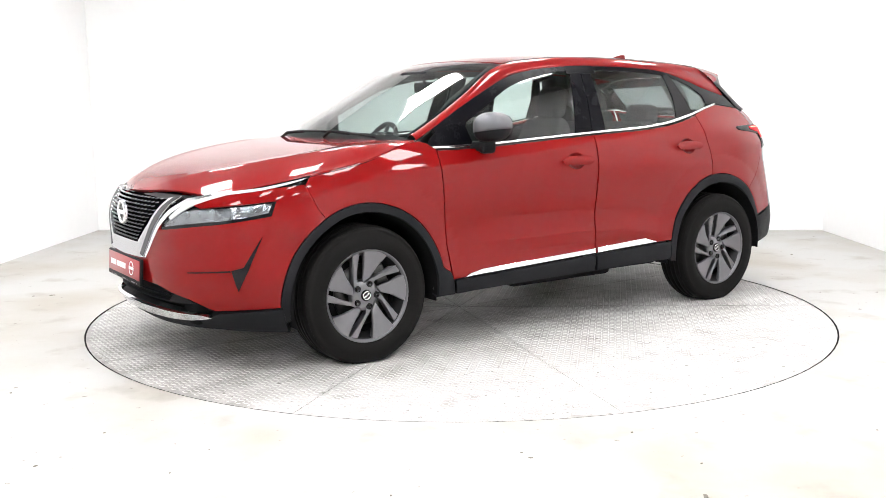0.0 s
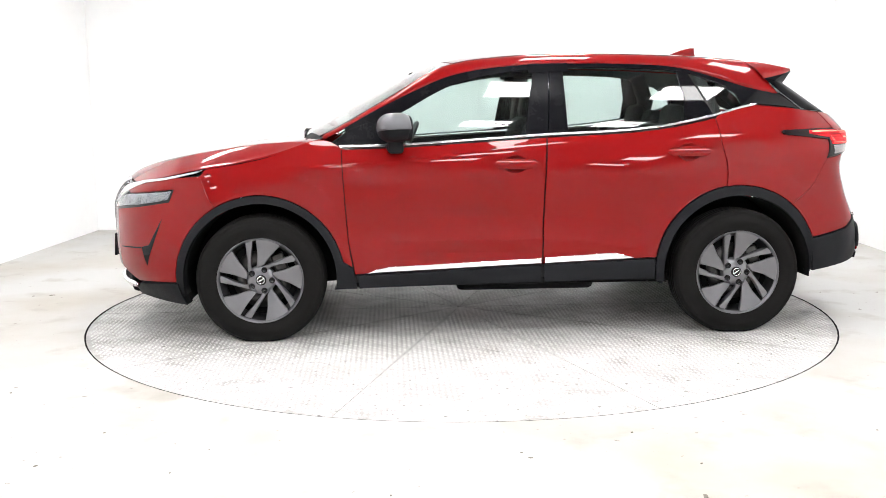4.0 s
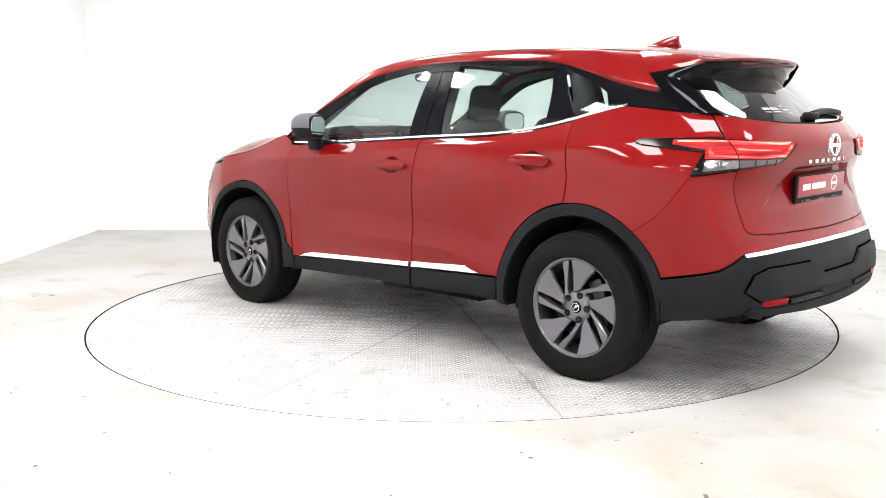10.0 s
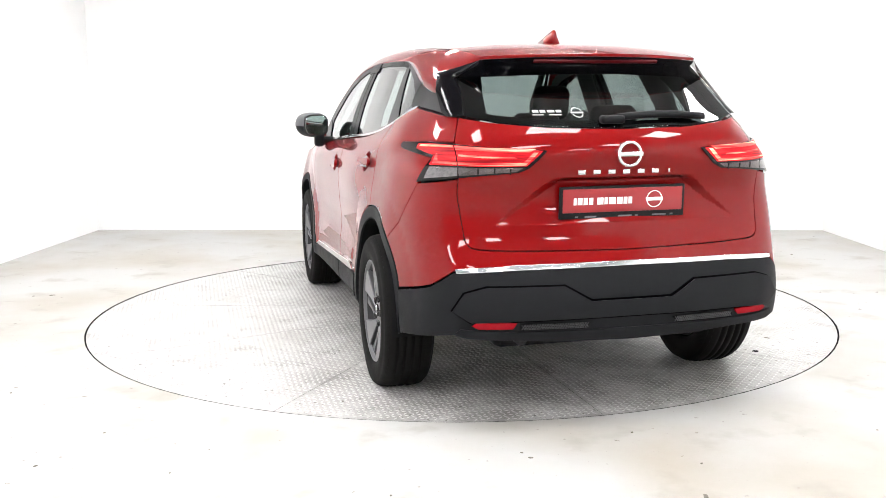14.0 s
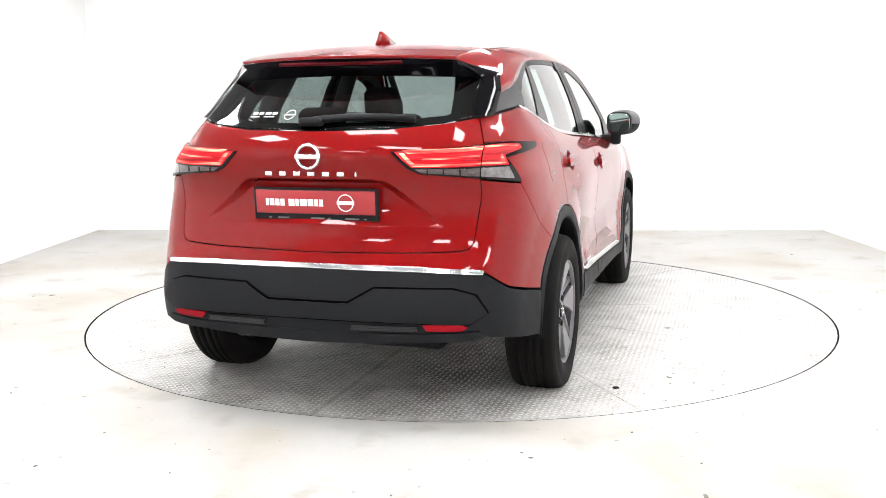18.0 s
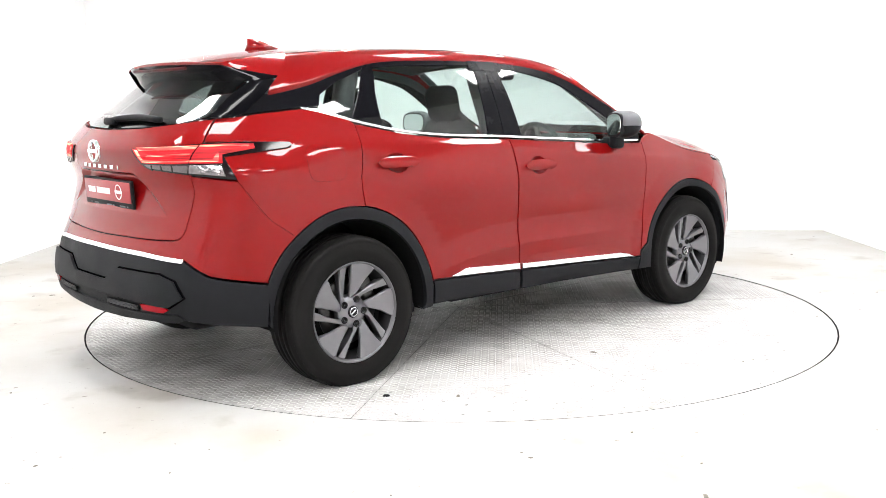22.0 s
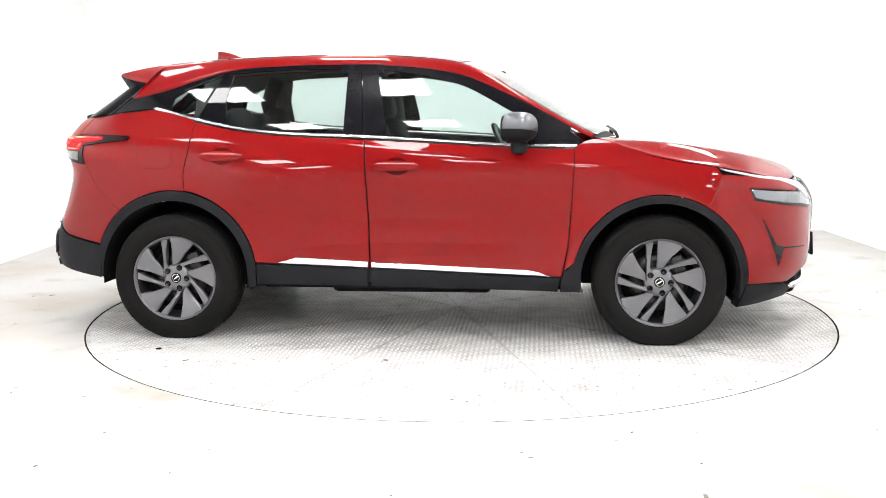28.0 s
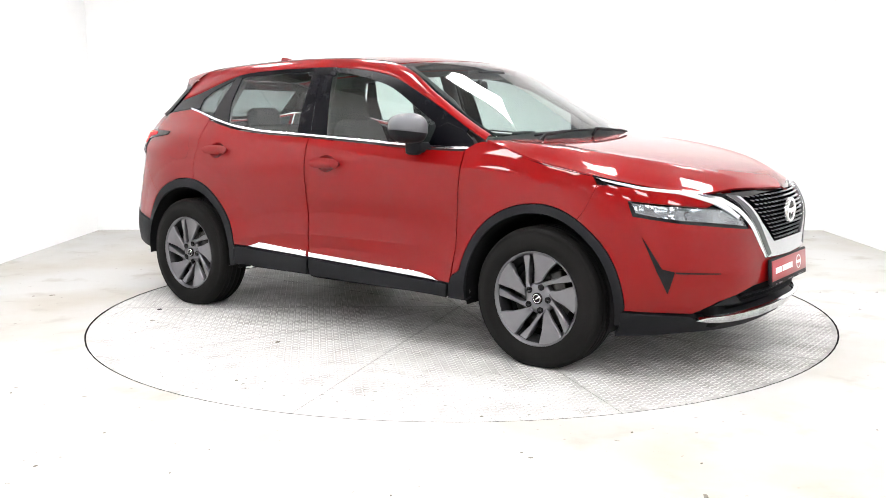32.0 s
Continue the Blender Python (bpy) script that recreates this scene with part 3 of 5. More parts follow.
def tread():
    """Raised lozenge bars in a basket pattern over all plates."""
    pitch = .0265
    n = int(DISC_R / pitch) + 1
    i, j = np.meshgrid(np.arange(-n, n + 1), np.arange(-n, n + 1))
    i, j = i.ravel(), j.ravel()
    x, y = i * pitch, j * pitch
    r, a = np.hypot(x, y), np.degrees(np.arctan2(y, x)) % 36
    seam = r * np.sin(np.radians(np.minimum(a, 36 - a)))
    keep = (r < DISC_R - .025) & (seam > .014)
    x, y, odd = x[keep], y[keep], ((i + j) % 2)[keep]
    ang = np.where(odd == 1, math.pi / 4, -math.pi / 4)
    c, s = np.cos(ang), np.sin(ang)
    L, Wd, h = .0138, .0048, .0018
    loc = [(-L, 0, 0), (0, -Wd, 0), (L, 0, 0), (0, Wd, 0), (-L * .55, 0, h), (L * .55, 0, h)]
    V = np.stack([np.column_stack([x + c * p - s * q, y + s * p + c * q, np.full(len(x), -.0021 + z)]) for p, q, z in loc], 1).reshape(-1, 3)
    b = np.arange(len(x))[:, None] * 6
    F = np.concatenate([b + np.array([[0, 1, 4]]), b + np.array([[1, 5, 4]]), b + np.array([[1, 2, 5]]), b + np.array([[2, 3, 5]]), b + np.array([[3, 4, 5]]), b + np.array([[3, 0, 4]])])
    me = bpy.data.meshes.new("tread_relief")
    me.from_pydata(V.tolist(), [], F.tolist())
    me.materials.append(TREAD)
    ob = new("tread_relief", me)
    ob.parent = turntable
    tagged(ob, "raised lozenge bars of the checker plate", kind="stuff")


tread()
SOOT = mat("dark_paint_chip", (0.16, 0.145, 0.12), rough=0.8, vary=0.3, scale=90)


def chip(seed, size):
    """A ragged flake, a millimetre or two thick."""
    rnd = random.Random(seed)
    bm = bmesh.new()
    n = 9
    rim = []
    for k in range(n):
        a = 2 * math.pi * k / n
        r = size * rnd.uniform(.55, 1.1)
        rim.append((r * math.cos(a) * 1.5, r * math.sin(a)))
    lo, hi = [bm.verts.new((x, y, 0)) for x, y in rim], [bm.verts.new((x * .8, y * .8, .0022)) for x, y in rim]
    bm.faces.new(hi)
    for k in range(n):
        bm.faces.new((lo[k], lo[(k + 1) % n], hi[(k + 1) % n], hi[k]))
    return bm


for k, (x, y, size) in enumerate(((-1.42, -2.39, .006), (.68, -2.40, .008), (.81, -3.02, .016), (-.23, -3.01, .007), (.23, -2.62, .008), (.26, -2.67, .009), (-1.54, -2.74, .009), (-1.03, -2.81, .006), (-2.05, -1.85, .008), (1.65, -2.38, .006), (-2.83, .43, .020), (-2.95, .40, .012), (3.43, 3.12, .018), (2.85, 2.05, .016), (2.85, .39, .012), (2.51, -.15, .010), (.87, -2.73, .007), (-.95, -2.58, .005))):
    ob = part("paint_chip", chip(k, size * .75), SOOT, None, smooth=False, m=pose(x, y, .0004, 0, 0, 37 * k))
    tagged(ob, "small dark ragged chip lying on the white floor", "debris", "chips on the floor")
for k, (a, rr, size) in enumerate(((227.4, 1.911, .012), (258.8, 1.36, .016), (273.9, 1.969, .008), (275.8, 1.994, .007), (308.8, 2.20, .009), (150.0, 2.05, .007))):
    part("rust_spot", chip(40 + k, size), SOOT, turntable, "dark worn spot on the plate", smooth=False, m=pose(rr * math.cos(radians(a)), rr * math.sin(radians(a)), -.0012, 0, 0, a + 50 * k))
for a, rr in ((217.8, 1.933),):
    bm = bmesh.new()
    lathe(bm, [(.001, .002), (.014, .002), (.017, -.002)], 12, m=pose(rr * math.cos(radians(a)), rr * math.sin(radians(a)), 0, 90))
    part("bolt_head", bm, DARK, turntable, "dark bolt in the deck")

# ---- the car: x ahead, y to its left, z up ----
car = empty("car")
tagged(car, "red compact crossover car with black cladding and glowing tail lamps", "car")
BOTH = (1, -1)
FX, RX = 1.3325, -1.3325
ARCH_F, ARCH_R = (FX, 0.345, 0.465), (RX, 0.360, 0.472)


def sill(x):
    return 0.3984 - 0.0395 * x


def line_x(f, x0, x1, n=10, dz=0.0):
    return [(x, float(f(x)) + dz) for x in np.linspace(x0, x1, n)]


DOOR_FRONT = [(.815, .366), (.848, .55), (.862, .75), (.874, .95), (.878, 1.058)]
DOOR_MID = [(-.229, .407), (-.230, .50), (-.232, .64), (-.240, .85), (-.256, 1.108)]
def cup(x0, z0):
    """A shallow round bowl behind a handle, and the fine grid it needs."""
    u0 = ux(x0, z0)
    ru = abs(ux(x0 + .066, z0) - u0)
    f = lambda ab: -0.034 * np.clip(1 - ((ab[:, 0] - u0) / ru) ** 2 - ((ab[:, 1] - z0) / .047) ** 2, 0, 1) ** .7
    return f, [(u0, z0, ru * 1.08, .050, 17)]


def crease(f):
    """A soft fold along the doors above the chrome strip, added to the bowl."""
    def both(ab):
        x = body(ab)[:, 0]
        zc = np.interp(x, (-.85, -.65, -.45, -.1, .7), (.455, .505, .535, .545, .552))
        h = np.clip(1 - np.abs(ab[:, 1] - zc) / np.where(ab[:, 1] > zc, .13, .075), 0, 1)
        return f(ab) + .0105 * h * np.clip((x + .95) / .25, 0, 1) * np.clip((.75 - x) / .5, 0, 1)
    return both


CUP_F, FINE_F = cup(-.075, .962)
CUP_R, FINE_R = cup(-1.045, 1.018)
DOOR_REAR = [(-1.258, .826), (-1.266, .90), (-1.262, .96), (-1.238, 1.06), (-1.222, 1.203)]

for s in BOTH:
    # wing, doors, quarter panel of one side
    panel("front_wing", body, [flank([(.826, .408)] + DOOR_FRONT[1:] + [(.90, 1.074), (.93, 1.092), (.975, 1.103)] + line_x(bonnet_edge, 1.035, 1.61, 18) + [(1.645, .915), (1.60, .80), (1.565, .752)] + arc(*ARCH_F, 60, 168, 22))], PAINT, car, sides=(s,), db=0.013, da=0.06, gap=.003)
    fd = panel("front_door", body, [flank(DOOR_MID + line_x(belt, -.24, .86, 10, -.012) + DOOR_FRONT[::-1] + line_x(sill, .80, -.20, 8))], PAINT, car, sides=(s,), db=0.012, da=0.07, bulge=crease(CUP_F), fine=FINE_F, label="red front door")
    rd = panel("rear_door", body, [flank(DOOR_MID[::-1] + line_x(sill, -.26, -.86, 5) + [(-.868, .425)] + arc(*ARCH_R, 9, 80, 16) + DOOR_REAR + line_x(belt, -1.19, -.28, 10, -.012))], PAINT, car, sides=(s,), db=0.012, da=0.07, bulge=crease(CUP_R), fine=FINE_R, label="red rear door")
    panel("rear_quarter", body, [flank(DOOR_REAR[::-1] + arc(*ARCH_R, 82, 130, 10) + [(-1.74, .80), (-1.862, .972)] + [(-1.891, 1.081), (-1.60, 1.108), (-1.588, 1.128), (-1.80, 1.138)]) + tail([(.662, 1.14), (.622, 1.235)]) + flank([(-1.72, 1.25), (-1.60, 1.262)] + line_x(belt, -1.474, -1.24, 6, -.004))], PAINT, car, sides=(s,), db=0.015, da=0.07, gap=.0028)
    # cladding
    panel("arch_cladding", body, [flank(arc(*ARCH_F, -13, 168, 30) + [(.824, .404), (.812, .366), (.80, .285), (.93, .285)] + arc(FX, .345, .416, 186, -12, 30))], CLAD, car, sides=(s,), db=0.05, da=0.15, lift=0.004, thick=0.05, label="black front wheel-arch cladding")
    panel("arch_cladding", body, [flank(arc(*ARCH_R, 160, 6, 26) + [(-.862, .43), (-.862, .30), (-.93, .295)] + arc(RX, .352, .419, -8, 184, 26) + [(-1.765, .33), (-1.775, .50)])], CLAD, car, sides=(s,), db=0.05, da=0.15, lift=0.004, thick=0.05, label="black rear wheel-arch cladding")
    panel("door_cladding", body, [flank(line_x(sill, .805, -.222, 8, -.003) + [(-.222, .305), (.795, .287)])], CLAD, fd, sides=(s,), db=0.05, lift=0.008)
    panel("door_cladding", body, [flank(line_x(sill, -.236, -.86, 6, -.003) + [(-.86, .315), (-.236, .305)])], CLAD, rd, sides=(s,), db=0.05, lift=0.008)
    panel("sill_strip", body, [flank(line_x(sill, .755, -.20, 8, .002) + [(-.222, .410), (-.222, .445)] + line_x(sill, -.20, .62, 8, .036) + [(.70, .395)])], CHROME, fd, sides=(s,), db=0.02, lift=0.014, label="chrome lower door strip")
    panel("sill_strip", body, [flank(line_x(sill, -.236, -.71, 6, .002) + [(-.742, .436), (-.640, .468), (-.58, .466), (-.236, .446)])], CHROME, rd, sides=(s,), db=0.02, lift=0.014, label="chrome lower door strip")
    panel("sill", body, [flank([(.80, .31), (-.86, .33), (-.86, .297), (.80, .285)])], DARK, car, sides=(s,), lift=-.03)
    # dark strips set behind the door gaps stand in for their shade
    for edge in (DOOR_FRONT, DOOR_MID, DOOR_REAR):
        panel("door_gap_shade", body, [flank([(x - .022, z) for x, z in edge] + [(x + .022, z) for x, z in edge[::-1]])], DARK, car, sides=(s,), da=.1, db=.06, lift=-.017, gap=0, thick=.004, label="dark backing strip for the shade in the door gap")
    # inner linings
    panel("door_lining", body, [flank([(.92, .30), (.92, 1.05)] + line_x(belt, .80, -.90, 8, .012) + [(-.90, .84), (-.86, .30)])], TRIM, car, sides=(s,), lift=-.040, da=.25)
    panel("quarter_lining", body, [flank([(-.88, .88), (-.88, 1.15), (-1.2, 1.205), (-1.5, 1.255), (-1.80, 1.225), (-1.80, .88)])], TRIM, car, sides=(s,), lift=-.040, da=.25)
    panel("wing_lining", body, [flank([(.92, .87), (.92, 1.02), (1.3, .98), (1.7, .90), (1.9, .80), (1.9, .70), (1.72, .70), (1.6, .84)])], DARK, car, sides=(s,), lift=-.03, da=.25)
    # handles: cup, bar
    for door, x0, z0 in ((fd, -.075, .962), (rd, -1.045, 1.018)):
        xs = np.linspace(-.121, .121, 19)
        grip = lambda q: .0195 * max(0, 1 - abs(q / .121) ** 2.6) ** .6
        pts = [(x0 + x, z0 - .002 + grip(x)) for x in xs] + [(x0 + x, z0 - .002 - grip(x)) for x in xs[::-1][1:-1]]
        panel("handle", body, [flank(pts)], PAINT, door, sides=(s,), da=.05, db=.008, gap=0, lift=0.017, thick=.016, bulge=lambda ab, zz=z0: 0.007 * np.clip(1 - ((ab[:, 1] - zz) / .018) ** 2, 0, 1))

# fuel flap on the car's right flank: a dark sheet draws its fine groove's shade
ring_o = [(-1.437 + .10 * (abs(math.cos(a)) ** .5) * np.sign(math.cos(a)), 1.036 + .085 * (abs(math.sin(a)) ** .5) * np.sign(math.sin(a))) for a in np.linspace(0, 2 * math.pi, 36, endpoint=False)]
ring_i = [(-1.437 + (x + 1.437) * .990, 1.036 + (z - 1.036) * .989) for x, z in ring_o]
panel("flap_groove_shade", body, [flank(ring_o)], DARK, car, sides=(-1,), da=.1, db=.03, gap=0, lift=.0005, thick=.003)
panel("fuel_flap", body, [flank(ring_i)], PAINT, car, sides=(-1,), da=.1, db=.03, gap=0, lift=.0014, thick=.004, label="red fuel filler flap")

# ---- greenhouse ----
CPOST = [(-1.222, 1.215), (-1.16, 1.32), (-1.075, 1.478)]


def frame_top(x0, x1, n=8, dz=0.0):
    return [(x, float(rail_low(x)) + dz) for x in np.linspace(x0, x1, n)]


for s in BOTH:
    panel("front_side_glass", cabin, [line_x(belt, -.27, .72, 10) + [(.78, 1.085)] + frame_top(.80, -.28, 18, -.01)], GLASS, car, sides=(s,), da=.1, db=.06, gap=0, lift=-.004, thick=.004, label="green-tinted front door window")
    panel("rear_side_glass", cabin, [line_x(belt, -1.21, -.27, 10) + frame_top(-.27, -1.075, 12, -.01) + [(-1.16, 1.32)]], GLASS, car, sides=(s,), da=.1, db=.06, gap=0, lift=-.004, thick=.004, label="green-tinted rear door window")
    panel("window_post", cabin, [[(-.262, 1.115), (-.135, 1.11), (-.165, 1.30), (-.205, 1.50), (-.287, 1.505), (-.275, 1.30)]], FILM, car, sides=(s,), gap=.002, thick=.01, db=.05, da=.05, label="satin black centre pillar trim")
    panel("window_post", cabin, [[(-.268, 1.115), (-.281, 1.30), (-.293, 1.505), (-.365, 1.505), (-.372, 1.30), (-.380, 1.12)]], FILM, car, sides=(s,), gap=.002, thick=.01, db=.05, da=.05, label="satin black centre pillar trim")
    panel("window_post", cabin, [CPOST + frame_top(-1.06, -1.02, 2, -.002) + [(-1.025, 1.44), (-1.055, 1.32), (-1.045, 1.185)]], PIANO, car, sides=(s,), gap=.002, thick=.01, db=.05, da=.05, label="gloss black rear window post")
    panel("window_frame", cabin, [frame_top(-.20, .86, 20, 0) + [(.83, 1.10), (.70, 1.085), (.655, 1.165)] + [(x, float(rail_low(x)) - np.interp(x, (-.10, .27, .52, .66), (.028, .052, .080, .092))) for x in np.linspace(.635, -.20, 18)]], FILM, car, sides=(s,), gap=.001, thick=.01, db=.05, da=.05)
    panel("window_frame", cabin, [frame_top(-1.06, -.21, 14, 0) + frame_top(-.21, -1.05, 14, -.022)], FILM, car, sides=(s,), gap=.001, thick=.01, db=.05, da=.05)
    panel("window_frame", cabin, [frame_top(-.40, -.17, 6, .001) + frame_top(-.17, -.40, 6, -.045)], FILM, car, sides=(s,), gap=0, thick=.008, db=.05, da=.05, lift=.003)
    panel("mirror_corner", cabin, [[(.615, 1.074), (.650, 1.165), (.72, 1.196), (.83, 1.160), (.895, 1.105), (.905, 1.066)]], FILM, car, sides=(s,), gap=.002, thick=.012, db=.05, da=.05, lift=.003, label="black mirror corner trim")
    panel("quarter_glass", cabin, [[(-1.232, 1.223), (-1.30, 1.240), (-1.38, 1.278), (-1.36, 1.335), (-1.26, 1.395), (-1.10, 1.455)]], GLASS, car, sides=(s,), gap=.0, lift=-.004, thick=.003, db=.05, da=.05, label="small tinted quarter window")
    panel("rear_pillar", cabin, [[(-1.38, 1.278), (-1.46, 1.283), (-1.62, 1.267), (-1.752, 1.252), (-1.69, 1.30), (-1.630, 1.344)] + frame_top(-1.60, -1.075, 12, 0) + [(-1.09, 1.458), (-1.26, 1.397), (-1.36, 1.337)]], PIANO, car, sides=(s,), gap=.002, thick=.012, db=.04, da=.06, lift=.0, label="black floating-roof rear pillar")
    xs = np.linspace(.885, -1.462, 30)
    panel("belt_strip", cabin, [[(x, float(belt(x)) - .005) for x in xs] + [(-1.48, 1.281)] + [(x, float(belt(x)) + .003) for x in xs[::-1]]], CHROME, car, sides=(s,), gap=0, thick=.012, db=.03, da=.08, lift=.007, label="bright chrome window strip")


def rail_mesh(s):
    """Roof rail and screen pillar as one painted strip from the cowl to the spoiler."""
    xs = np.concatenate([np.linspace(-1.620, -1.1, 19), np.linspace(-1.05, .1, 14), np.linspace(.14, .975, 27)])
    n = 9
    xu = np.where(xs < -1.1, -1.1 + (xs + 1.1) * .66, xs)
    zl = rail_low(xs)
    low = cabin(np.column_stack([xs, zl]))
    up = roof(np.column_stack([xu, np.ones_like(xs)]))
    low[:, 2] = np.minimum(low[:, 2], up[:, 2] - .008)
    xm = (xs + xu) / 2
    mid = cabin(np.column_stack([xm, np.minimum(up[:, 2] - .006, zl + .13)]))
    mid[:, 1] = np.minimum(mid[:, 1], low[:, 1] + .004)
    mid[:, 2] = np.maximum(mid[:, 2], low[:, 2] + .3 * (up[:, 2] - low[:, 2]))
    mid[:, 1] = np.maximum(mid[:, 1], up[:, 1] + .01)
    mid[:, 0] = xm
    bm = bmesh.new()
    rows = []
    for L, M, U in zip(low, mid, up):
        row = [bm.verts.new(Vector(((L * 0.985 + U * .015)[0], L[1] - .02, L[2] - .004)) * 1.0)]
        for k in range(n + 1):
            t = k / n
            row.append(bm.verts.new((1 - t) ** 2 * L + 2 * t * (1 - t) * M + t * t * U))
        row.append(bm.verts.new(Vector(U) + Vector((0, -.006, -.012))))
        rows.append(row)
    for A, B in zip(rows, rows[1:]):
        for k in range(len(A) - 1):
            bm.faces.new((A[k], B[k], B[k + 1], A[k + 1]))
    if s < 0:
        bmesh.ops.scale(bm, vec=(1, -1, 1), verts=bm.verts[:])
    bmesh.ops.recalc_face_normals(bm, faces=bm.faces[:])
    return bm


for s in BOTH:
    panel("rail_lining", cabin, [frame_top(.92, -1.58, 30, -.012) + [(x, float(roof(np.array([[x, 1.0]]))[0, 2]) - .03) for x in np.linspace(-1.50, .88, 28)]], LINING, car, sides=(s,), da=.1, db=.05, lift=-.035, gap=0, thick=.004, label="grey roof-side lining")
    part("roof_rail", rail_mesh(s), PAINT, car, "red roof rail and windscreen pillar")

panel("roof_skin", roof, [[(-1.44, -1), *[(x, -1.0) for x in np.linspace(-1.3, .25, 10)], (.285, -.6), (.30, 0), (.285, .6), *[(x, 1.0) for x in np.linspace(.25, -1.3, 10)], (-1.44, 1)]], PAINT, car, da=.08, db=.2, label="red roof skin")
for s in BOTH:
    xs = np.linspace(-1.43, .25, 20)
    panel("roof_ditch", roof, [[(x, s * .978) for x in xs] + [(x, s * .998) for x in xs[::-1]]], PIANO, car, da=.08, db=.2, gap=0, thick=.003, lift=.0016, label="black roof ditch moulding")
panel("windscreen", roof, [[(.26, -.99), *[(x, -.99) for x in np.linspace(.4, 1.0, 7)], (1.06, -.7), (1.11, -.3), (1.115, 0), (1.11, .3), (1.06, .7), *[(x, .99) for x in np.linspace(1.0, .26, 8)], (.295, .6), (.31, 0), (.295, -.6)]], GLASS, car, da=.08, db=.2, gap=.002, thick=.005, label="green-tinted windscreen")
panel("screen_band", roof, [[(.262, -.985), (.29, -.97), (.322, -.6), (.336, 0), (.322, .6), (.29, .97), (.262, .985), (.297, .6), (.312, 0), (.297, -.6)]], PIANO, car, da=.08, db=.2, gap=0, thick=.002, lift=-.006)
for s in BOTH:
    panel("screen_edge", roof, [[(.30, s * .985), (1.0, s * .985), (1.0, s * .955), (.30, s * .955)]], PIANO, car, da=.08, db=.2, gap=0, thick=.002, lift=-.006)


# spoiler: painted top, black underside
def spoiler_te(e):
    return -1.836 + 0.084 * np.abs(e) ** 2.2


es = np.linspace(-1, 1, 21)
panel("spoiler", roof, [[(-1.443, -1), *[(float(spoiler_te(e)), float(e)) for e in es], (-1.443, 1)]], PAINT, car, da=.06, db=.1, thick=.012, label="red roof spoiler")


def under_spoiler():
    bm = bmesh.new()
    rows = []
    for e in es:
        p = roof(np.array([[float(spoiler_te(e)), float(e)]]))[0]
        y = float(p[1])
        q = hatch_glass(np.array([[y * (.98 + .20 * abs(e) ** 3), 1.412 - .015 * abs(e) ** 2]]))[0]
        a = Vector(p) + Vector((0.004, 0, -.012))
        b = Vector((p[0] * .55 + q[0] * .45, y, p[2] - .052 + .02 * abs(e) ** 4))
        rows.append([bm.verts.new(a), bm.verts.new(a.lerp(b, .5) + Vector((0, 0, -.004))), bm.verts.new(b), bm.verts.new(Vector(q) + Vector((.01, 0, 0)))])
    for A, B in zip(rows, rows[1:]):
        for k in range(3):
            bm.faces.new((A[k], A[k + 1], B[k + 1], B[k]))
    bmesh.ops.recalc_face_normals(bm, faces=bm.faces[:])
    return bm


part("spoiler_underside", under_spoiler(), PIANO, car, "gloss black spoiler underside")
for s in BOTH:
    tip = roof(np.array([[-1.752, 1.0]])) - (0, 0, .010)
    seam = np.array([[-1.545, .627, 1.423], [-1.626, .655, 1.349], [-1.748, .662, 1.258], [-1.800, .655, 1.238]])
    # the spoiler's painted side, from the roof's edge down to the fin
    bm = bmesh.new()
    rows = []
    for k in range(11):
        t = k / 10
        U = roof(np.array([[-1.445 - .303 * t, 1.0]]))[0]
        L = seam[0] * (1 - t) + tip[0] * t + np.array([-.012, 0, -.004]) * math.sin(math.pi * t)
        M = (U + L) / 2 + np.array([0, .030, .012]) * (1 - t)
        rows.append([bm.verts.new(((1 - w) ** 2 * U + 2 * w * (1 - w) * M + w * w * L) * (1, s, 1)) for w in np.linspace(0, 1, 7)])
    for A, B in zip(rows, rows[1:]):
        for k in range(6):
            bm.faces.new((A[k], A[k + 1], B[k + 1], B[k]))
    bmesh.ops.recalc_face_normals(bm, faces=bm.faces[:])
    if sum(f.normal.y * s for f in bm.faces) < 0:
        bmesh.ops.reverse_faces(bm, faces=bm.faces[:])
    part("spoiler_side", bm, PAINT, car, "red side of the roof spoiler")
    outer = np.concatenate([tip, seam])
    inner = np.concatenate([tip + (-.004, -.004, -.004), hatch_glass(np.array([[.588, 1.397], [.583, 1.355], [.590, 1.29], [.603, 1.243]]))])
    bm = bmesh.new()
    rows = []
    for t in np.linspace(0, 4, 25):
        o, q = (np.array([np.interp(t, range(5), w[:, i]) for i in range(3)]) for w in (outer, inner))
        row = []
        for k in range(6):
            w = k / 5
            v = o * (1 - w) + q * w + np.array([-.012, .010, 0]) * min(1, t) * math.sin(math.pi * w)
            row.append(bm.verts.new((v[0], s * v[1], v[2])))
        rows.append(row)
    for A, B in zip(rows, rows[1:]):
        for k in range(5):
            bm.faces.new((A[k], A[k + 1], B[k + 1], B[k]))
    bmesh.ops.recalc_face_normals(bm, faces=bm.faces[:])
    part("spoiler_fin", bm, FIN, car, "gloss black side fin of the rear screen")
GY = [(-.61, 1.242), (-.5, 1.215), (-.3, 1.197), (0, 1.190), (.3, 1.197), (.5, 1.215), (.61, 1.242)]
panel("rear_screen", hatch_glass, [GY + [(.585, 1.33), (.575, 1.40), (.50, 1.43), (0, 1.462), (-.50, 1.43), (-.575, 1.40), (-.585, 1.33)]], GLASS_DARK, car, da=.06, db=.04, gap=.002, thick=.005, label="dark tinted rear screen")
